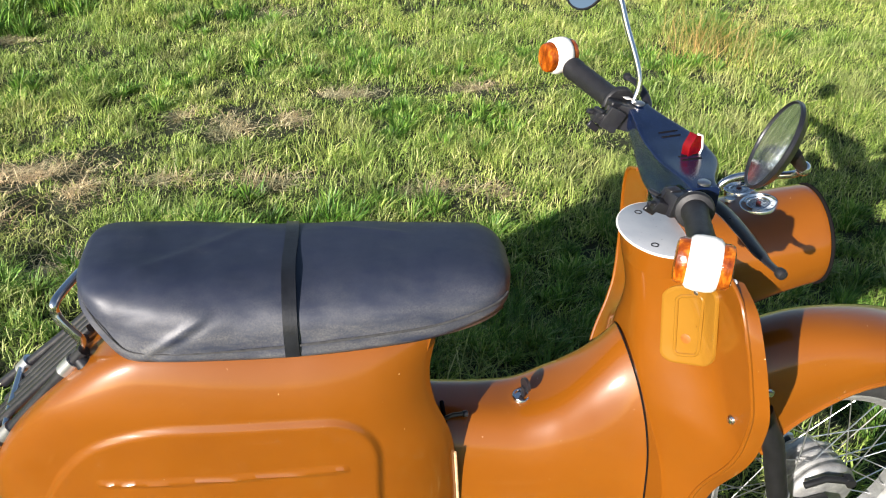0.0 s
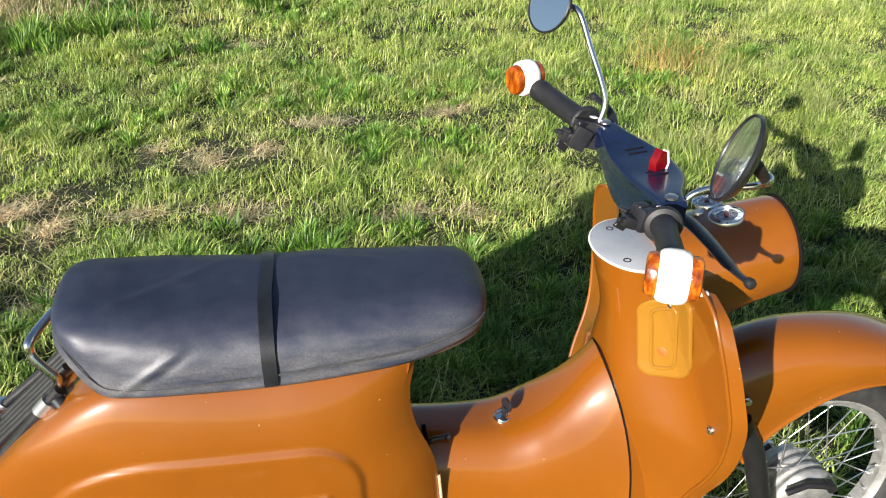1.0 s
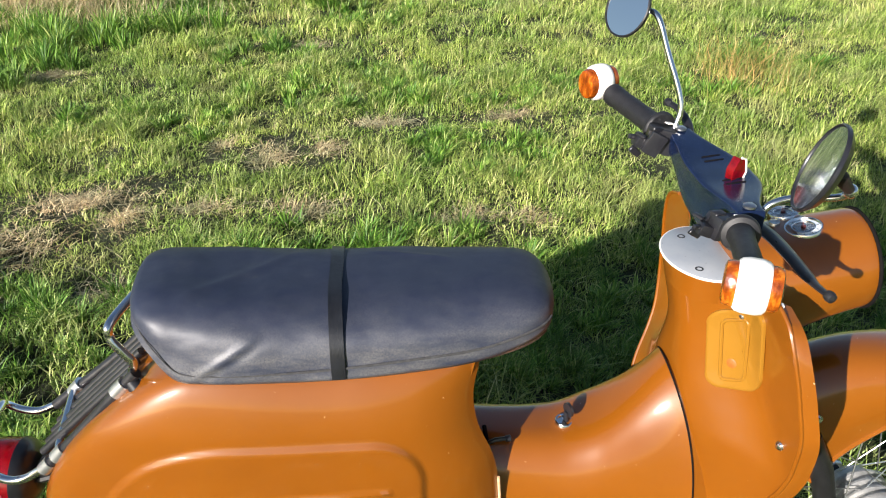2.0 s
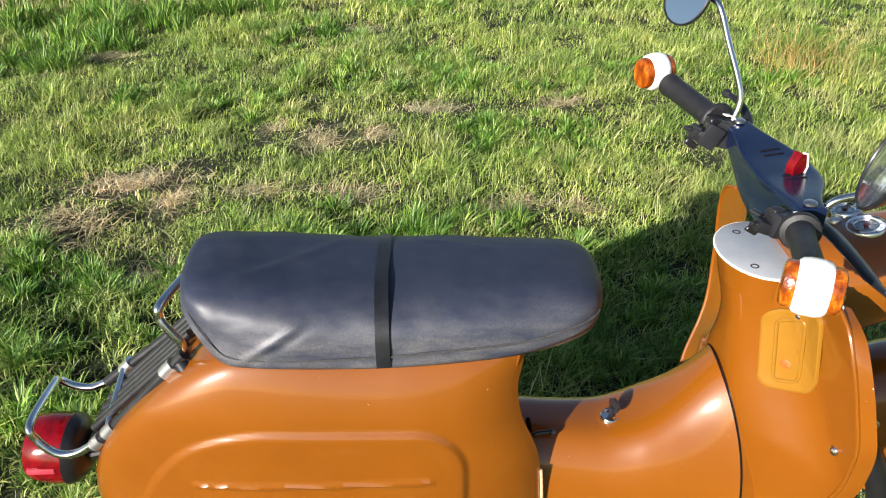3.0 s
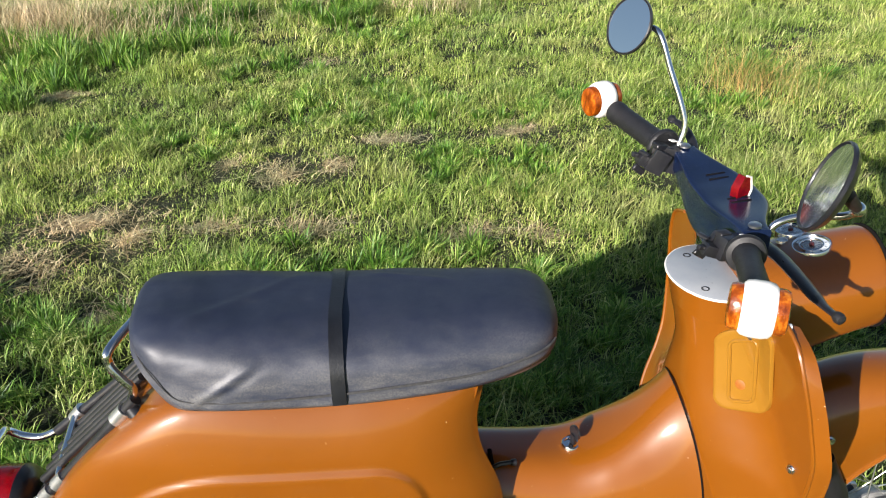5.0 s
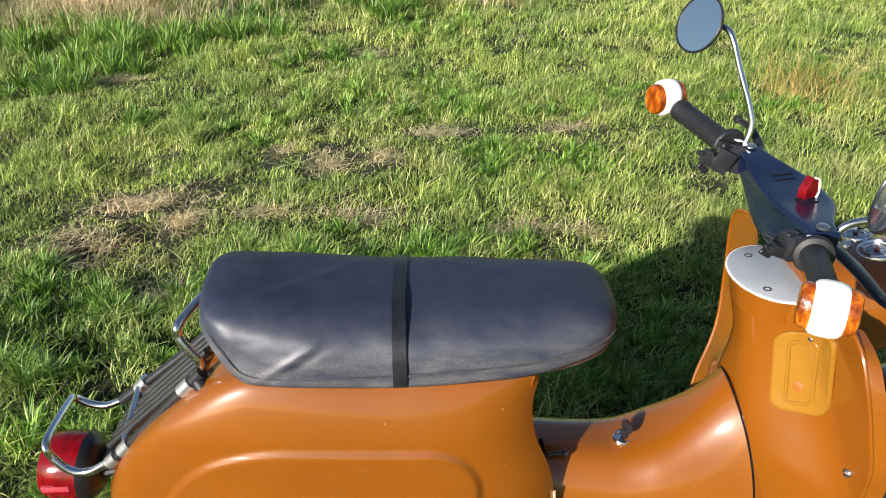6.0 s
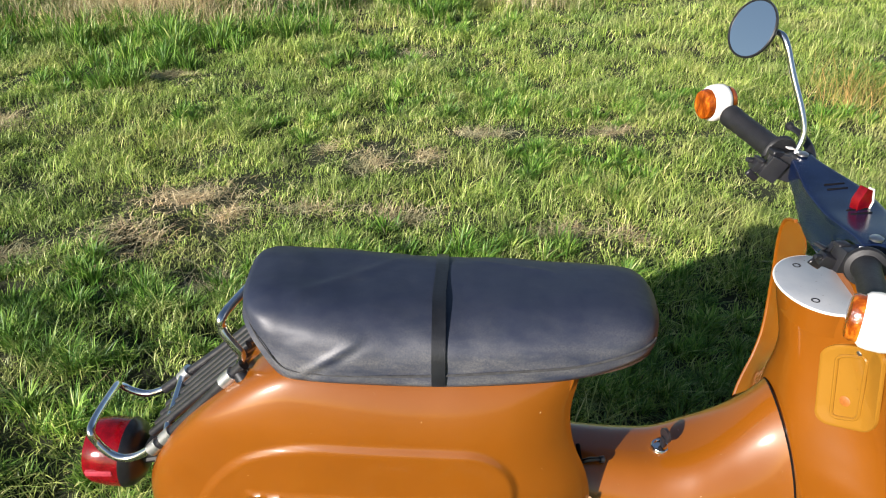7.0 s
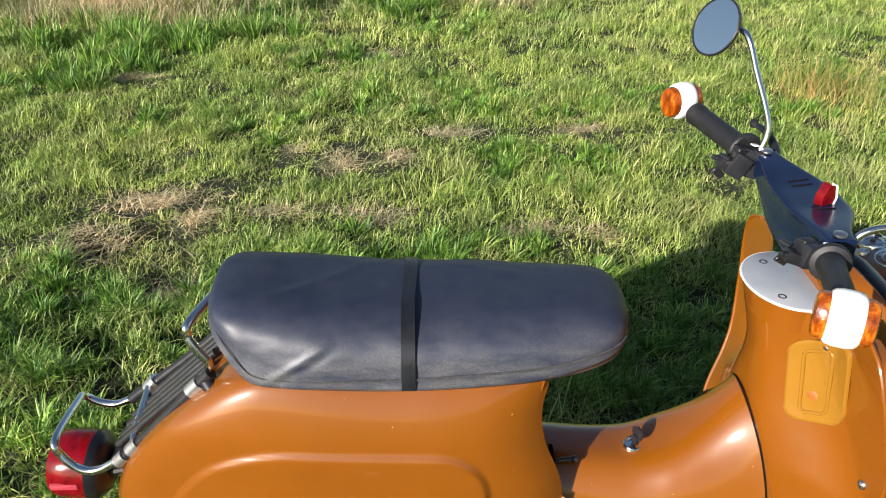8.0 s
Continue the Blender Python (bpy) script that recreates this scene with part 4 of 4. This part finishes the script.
def seat():
    xs = [0.076 + 0.662 * (0.5 - 0.5 * math.cos(math.pi * (0.10 + 0.80 * i / 150))) for i in range(151)]
    xs = [0.076 + 0.662 * (x - xs[0]) / (xs[-1] - xs[0]) for x in xs]
    rows = []
    for x in xs:
        arc = even([seat_point(x, math.pi * (0.5 - 0.5 * math.cos(math.pi * j / 300)))[1:] for j in range(301)], 120)
        row = []
        for i, (y, z) in enumerate(arc):
            a0, a1 = arc[max(i - 1, 0)], arc[min(i + 1, 120)]
            ty, tz = a1 - a0
            ln = math.hypot(ty, tz) + 1e-9
            w = wrinkle(x, y, z)
            row.append((x - sag(x, y), y + w * tz / ln, z - w * ty / ln))
        low = lerp_table(SEAT_LOW, x)
        half = lerp_table(SEAT_HALF, x)
        rows.append(row + [(x, -half * f_, low - 0.008) for f_ in (0.96, 0.5, 0.0, -0.5, -0.96)])
    return grid(rows, True, True)


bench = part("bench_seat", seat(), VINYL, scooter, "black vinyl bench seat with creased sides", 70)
for s in (0, 1):
    ks = [(0.007 + 0.030 * step(0.22, 0.55, x), x) for x in np.linspace(0.090, 0.728, 110)]
    part("seat_piping", tube([Vector(seat_point(x, k if s == 0 else math.pi - k, 0.0006)) - Vector((sag(x, 0.12 - 0.24 * s), 0, 0)) for k, x in ks], [0.0012 + 0.0011 * step(0.20, 0.40, x) for k, x in ks], 6), STITCH, bench, "worn grey seam along the seat's edge")
strap_rows = []
for x in np.linspace(-0.0105, 0.0105, 6):
    strap_rows.append([seat_point(0.3925 + x - 0.0065 * math.cos(k), k, 0.0042) for k in np.linspace(-0.05, math.pi + 0.05, 60)])
part("seat_strap", thick(strap_rows, 0.003), STRAP, bench, "black grab strap round the seat")
part("seat_base", grid([[(x, lerp_table(SEAT_HALF, x) * 0.93 * u, lerp_table(SEAT_LOW, x) - dz * (1 + 0.5 * step(0.60, 0.70, x))) for u, dz in ((-1, 0.002), (-0.98, 0.012), (0, 0.016), (0.98, 0.012), (1, 0.002))] for x in np.linspace(0.16, 0.722, 40)], True, True), simple("seat_pan", (0.045, 0.024, 0.016), 0.7, 0, 0.4, 60, 0.2), bench, "brown rusty seat pan")

# --- luggage rack
SLOPE = Vector((-0.14, 0, -0.147)).normalized()
rack = part("luggage_rack", tube(smooth_path([(0.075, -0.080, 0.710), (-0.020, -0.080, 0.610), (-0.098, -0.080, 0.530)], 6), 0.0100, 12), BLACK, scooter, "black sleeved luggage rack behind the seat")
part("rack_rail", tube(smooth_path([(0.075, 0.080, 0.710), (-0.020, 0.080, 0.625), (-0.150, 0.080, 0.522)], 6), 0.0100, 12), BLACK, rack, "black sleeved rail")
part("rear_loop", tube(smooth_path([(-0.098, -0.080, 0.530), (-0.150, -0.080, 0.497), (-0.185, -0.080, 0.497), (-0.212, -0.078, 0.525), (-0.222, -0.066, 0.552), (-0.234, 0.05, 0.543), (-0.236, 0.074, 0.532), (-0.215, 0.080, 0.514), (-0.185, 0.080, 0.509), (-0.150, 0.080, 0.522)], 8), 0.0075, 14), CHROME, rack, "bent chrome end loop")
part("grab_loop", tube(smooth_path([(0.060, -0.072, 0.690), (0.072, -0.074, 0.722), (0.060, -0.076, 0.748), (0.046, -0.074, 0.775), (0.050, -0.060, 0.797), (0.076, 0.055, 0.799), (0.083, 0.072, 0.782), (0.076, 0.076, 0.755), (0.072, 0.074, 0.722), (0.060, 0.072, 0.690)], 8), 0.0075, 14), CHROME, rack, "bent chrome loop behind the seat")
for y in (-0.055, -0.030, -0.004, 0.022, 0.050):
    part("rack_slat", tube([(0.060, y, 0.696), (-0.120, y, 0.532)], 0.0075, 10), BLACK, rack, "black sleeved slat")
part("rack_cross_bar", tube(smooth_path([(-0.080, -0.086, 0.548), (-0.084, -0.06, 0.562), (-0.105, 0.06, 0.562), (-0.108, 0.086, 0.556)], 6), 0.0065, 10, 0.6), CHROME, rack, "flat chrome cross bar")
for p in ((0.046, -0.080, 0.681), (-0.078, -0.080, 0.551), (-0.103, 0.080, 0.560), (0.062, 0.080, 0.699)):
    part("clamp", lathe([(-0.014, 0.0105), (-0.014, 0.0130), (0.014, 0.0130), (0.014, 0.0105)], p, SLOPE, 14), BRIGHT, rack, "chrome clamp")
part("clamp", lathe([(-0.012, 0.0102), (-0.012, 0.0122), (0.012, 0.0122), (0.012, 0.0102)], (-0.106, -0.080, 0.524), SLOPE, 14), BRIGHT, rack, "zinc clamp")
for p, q in (((0.066, -0.080, 0.692), (0.085, -0.094, 0.676)), ((-0.066, -0.080, 0.556), (-0.052, -0.092, 0.540)), ((0.066, 0.080, 0.692), (0.085, 0.094, 0.676)), ((-0.066, 0.080, 0.575), (-0.052, 0.092, 0.540))):
    part("rubber_foot", tube([p, q], [0.012, 0.0165], 12), BLACK, rack, "black rubber foot")

# --- tail lamp
ax = Vector((-1, 0, 0.06)).normalized()
tail = part("tail_lamp", lathe([(-0.036, 0.0), (-0.036, 0.030), (-0.030, 0.046), (-0.018, 0.060), (-0.004, 0.066), (-0.002, 0.062)], (-0.204, 0, 0.433), ax, 40), BLACK, scooter, "round tail lamp with red lens")
part("lens", lathe([(-0.004, 0.0645), (0.030, 0.065), (0.054, 0.062), (0.066, 0.057), (0.071, 0.047), (0.073, 0.0)], (-0.204, 0, 0.433), ax, 40), RED, tail, "shiny red lens")
# added band; its paler red stands for the highlight across the lens
part("highlight_band", join(*[box((0.052, 0.1325, 0.012), pose(-0.236, 0, 0.436, 0, -3, 0), 0.003)]), PINK, tail, "paler band with the lens highlight in its colour")
part("lamp_bracket", join(tube([(-0.165, -0.02, 0.435), (-0.110, -0.02, 0.450)], 0.008, 8), tube([(-0.165, 0.02, 0.435), (-0.110, 0.02, 0.450)], 0.008, 8), box((0.05, 0.06, 0.02), pose(-0.135, 0, 0.46), 0.003)), DARK_METAL, tail)

# --- handlebar and all that it carries, turned a little to the left
BAR = pose(0.95, 0, 1.0, 1.6, 0, 1.8) @ pose(-0.95, 0, -1.0)


def bar_cover():
    rows = []
    for i in range(41):
        y = -0.148 + 0.296 * i / 40
        w = 1 - step(0.02, 0.148, abs(y))
        x0, x1 = 0.955 - 0.012 * w, 0.996 + 0.050 * w
        z0, z1 = 0.968 - 0.066 * w, 1.002 - 0.010 * w
        xc, zc, hx, hz = (x0 + x1) / 2, (z0 + z1) / 2, (x1 - x0) / 2, (z1 - z0) / 2
        rows.append([(xc + hx * spow(math.cos(k), 0.22) + 0.024 * w * step(1, -1, math.sin(k)) * step(0.5, -0.9, math.cos(k)), y, zc + hz * spow(math.sin(k), 0.22)) for k in (2 * math.pi * j / 64 for j in range(64))])
    return grid(rows, True, True)


cover = part("handlebar_cover", moved(bar_cover(), BAR), GLOSS_BLACK, scooter, "glossy black plastic handlebar cover", 50)
for y, dx in ((0.052, 0), (0.038, 0), (-0.030, 0.002), (-0.044, 0.002)):
    part("vent_slot", moved(box((0.034, 0.0035, 0.002), pose(0.995 + dx, y, 1.0022 - 0.010 * (1 - step(0.02, 0.148, abs(y))), 0, 0, 12), 0.0008, 1), BAR), GAP, cover)
fin = [(-0.013, -0.004), (0.008, -0.004), (0.013, 0.009), (0.008, 0.030), (-0.002, 0.034), (-0.013, 0.016)]


def prism(outline, half, m):
    n = len(outline)
    v = [(a_, -half, b_) for a_, b_ in outline] + [(a_, half, b_) for a_, b_ in outline]
    q = [tuple(range(n)), tuple(range(2 * n - 1, n - 1, -1))] + [(i, (i + 1) % n, n + (i + 1) % n, n + i) for i in range(n)]
    return moved((v, q), m)


red_fin = part("warning_fin", prism(fin, 0.007, BAR @ pose(1.004, -0.022, 0.991, 0, 0, 25)), RED, cover, "red plastic fin with a pale border")
part("fin_border", tube([BAR @ pose(1.004, -0.022, 0.991, 0, 0, 25) @ Vector((a_ + 0.0015, -0.0072, b_ + 0.001)) for a_, b_ in fin[1:5]], 0.0017, 6), CREAM, red_fin, "pale border")


GRIP_NEAR = Vector((0.950, -0.176, 0.986))


def bar_side(s):
    """Grip, switch, lever, mirror and indicator of one side; s is +1 for the far hand."""
    tagl = "black rubber handlebar grip"
    inner, outer = (Vector((0.950, 0.165, 0.994)) if s > 0 else GRIP_NEAR), Vector((0.906, s * 0.318, 1.004))
    wide = 1.0 if s > 0 else 0.88
    d = (outer - inner).normalized()
    prof = [(0.0, 0.012), (0.0, 0.028), (0.003, 0.0305), (0.008, 0.0305), (0.011, 0.0285), (0.013, 0.0210), (0.030, 0.0195)]
    prof += [(0.030 + 0.0085 * i, 0.0195 if i % 2 else 0.0188) for i in range(1, 12)] + [(0.140, 0.0185), (0.145, 0.0205), (0.158, 0.0205), (0.159, 0.012)]
    part("handle_grip", moved(lathe([(h if s > 0 else h * 0.93, r * wide) for h, r in prof], inner, d, 28), BAR), RUBBER, scooter, tagl)
    slim = pose(0.944, -0.147, 0.978) @ Matrix.Diagonal((0.9, 0.85, 0.74, 1)) @ pose(-0.944, 0.147, -0.985)
    sw = part("switch_housing", moved(join(box((0.050, 0.030, 0.044), pose(0.944, s * 0.147, 0.985, 0, 12, -s * 14), 0.004, 2), box((0.030, 0.012, 0.040), pose(0.928, s * 0.128, 0.984, 0, 28, -s * 8), 0.003, 2), box((0.022, 0.016, 0.010), pose(0.932, s * 0.138, 1.008, 0, 12, 20), 0.002, 1), box((0.010, 0.020, 0.006), pose(0.905, s * 0.130, 1.000, 10, 12, 35), 0.0015, 1), box((0.024, 0.006, 0.012), pose(0.900, s * 0.138, 0.968, 0, 40, 10), 0.0015, 1), box((0.026, 0.024, 0.022), pose(0.912, s * 0.146, 0.982, 0, 25, 0), 0.004), box((0.016, 0.014, 0.022), pose(0.930, s * 0.140, 0.972, 20, 0, 0), 0.003), box((0.018, 0.008, 0.008), pose(0.898, s * 0.150, 0.990, 0, 15, 20), 0.002)), BAR @ (slim if s < 0 else Matrix())), BLACK, scooter, "black plastic switch housing on the handlebar")
    part("switch_lettering", moved(join(box((0.012, 0.010, 0.002), pose(0.958, s * 0.152, 1.0108, 0, 12, 20), 0.0005, 1), box((0.006, 0.006, 0.002), pose(0.966, s * 0.143, 1.0088, 0, 12, 20), 0.0005, 1)), BAR @ (slim if s < 0 else Matrix())), CREAM, sw, "white switch marks")
    part("clamp_screw", moved(lathe([(0, 0.009), (0.003, 0.009), (0.005, 0.006), (0.005, 0)], (0.975, s * 0.140, 1.004), (0, 0, 1), 16), BAR), STEEL, sw)
    # lever
    path = smooth_path([(0.978, 0.135, 0.985), (0.994, 0.152, 0.994), (0.998, 0.180, 1.004), (0.992, 0.208, 1.014), (0.982, 0.226, 1.018)] if s > 0 else [(0.990, s * 0.130, 0.972), (1.010, s * 0.150, 0.962), (1.018, s * 0.20, 0.956), (1.022, s * 0.250, 0.951), (1.029, s * 0.280, 0.949)], 6)
    n = len(path)
    rad = [0.0160 - 0.006 * i / (n - 1) - 0.003 * step(0.70, 0.80, i / (n - 1)) if s < 0 else 0.0095 - 0.004 * i / (n - 1) for i in range(n)]
    lever = part("brake_lever" if s < 0 else "clutch_lever", moved(tube(path, rad, 12, 0.38 if s < 0 else 0.55), BAR), BLACK, scooter, "black lever with a round end")
    part("lever_end", moved(lathe([(h * 0.68, r * 0.68) for h, r in ((-0.012, 0.006), (-0.008, 0.0095), (0, 0.0115), (0.008, 0.0095), (0.012, 0.0))], (1.030, s * 0.284, 0.949) if s < 0 else (0.981, 0.230, 1.018), (0.2, s, -0.1), 16), BAR), RUBBER, lever, "black ball end")
    # indicator
    c_ = Vector((0.887, s * 0.350, 1.017))
    m = Matrix.Translation(c_) @ pose(0, 0, 0, 0, 0, s * 24) @ Matrix.Scale(0.86, 4)
    shell = [(-0.021, 0.030), (-0.021, 0.0335), (-0.017, 0.0375), (-0.008, 0.0395), (0.008, 0.0395), (0.017, 0.0375), (0.021, 0.0335), (0.021, 0.030)]
    ind = part("indicator", moved(moved(lathe(shell, (0, 0, 0), (1, 0, 0), 40), Matrix.Diagonal((1, 0.86, 1, 1))), BAR @ m), CREAM, scooter, "white bar end indicator with amber lenses")
    for e in (-1, 1):
        lens = [(0.020, 0.0325), (0.030, 0.0325), (0.0355, 0.030), (0.0375, 0.024), (0.038, 0.0)]
        part("indicator_lens", moved(moved(lathe(lens, (0, 0, 0), (e, 0, 0), 36), Matrix.Diagonal((1, 0.86, 1, 1))), BAR @ m), AMBER, ind, "amber lens")


for s in (-1, 1):
    bar_side(s)


def round_mirror(centre, normal, r, stem, joint, glass, label):
    n = Vector(normal).normalized()
    c_ = Vector(centre)
    body = [(-0.016, 0.0), (-0.015, r * 0.45), (-0.009, r * 0.86), (0.000, r * 1.0), (0.004, r * 1.0), (0.0055, r * 0.965), (0.004, r * 0.94), (-0.002, r * 0.93)]
    mi = part("rear_view_mirror", lathe(body, c_, n, 48), BLACK, scooter, label)
    part("mirror_glass", lathe([(0.0005, r * 0.93), (0.0030, r * 0.93), (0.0032, r * 0.5), (0.0032, 0.0)], c_, n, 48), glass, mi, "round mirror glass")
    part("mirror_stem", tube(smooth_path(stem, 8), 0.0052, 12), CHROME, mi, "bent chrome stem")
    part("mirror_joint", tube([c_ - n * 0.012, c_ - n * 0.026, Vector(joint)], [0.012, 0.010, 0.0065], 14), JOINT, mi, "dark red brown joint")
    part("joint_ball", lathe([(0.0105 * -math.cos(k), 0.0105 * math.sin(k)) for k in np.linspace(0, math.pi, 9)], joint, n, 16), CHROME, mi, "chrome ball end")


JOINT = simple("joint_plastic", (0.010, 0.005, 0.004), 0.6, 0, 0.3, 60, 0.1)
round_mirror((0.893, 0.258, 1.182), (-0.827, -0.44, 0.352), 0.049, [(0.962, 0.152, 1.0), (0.972, 0.158, 1.035), (0.966, 0.168, 1.070), (0.948, 0.190, 1.125), (0.936, 0.206, 1.166), (0.928, 0.222, 1.182), (0.912, 0.250, 1.182)], (0.910, 0.252, 1.182), MIRROR, "round black rimmed mirror on a bent chrome stem")
round_mirror((1.034, -0.20, 1.0822), (-0.887, 0.279, 0.368), 0.061, [(1.000, -0.130, 0.975), (1.012, -0.131, 0.998), (1.040, -0.136, 1.010), (1.085, -0.158, 1.020), (1.098, -0.170, 1.032)], (1.096, -0.172, 1.036), OLD_MIRROR, "round black rimmed mirror on a bent chrome stem, glass scratched, glare streaks in its colour")
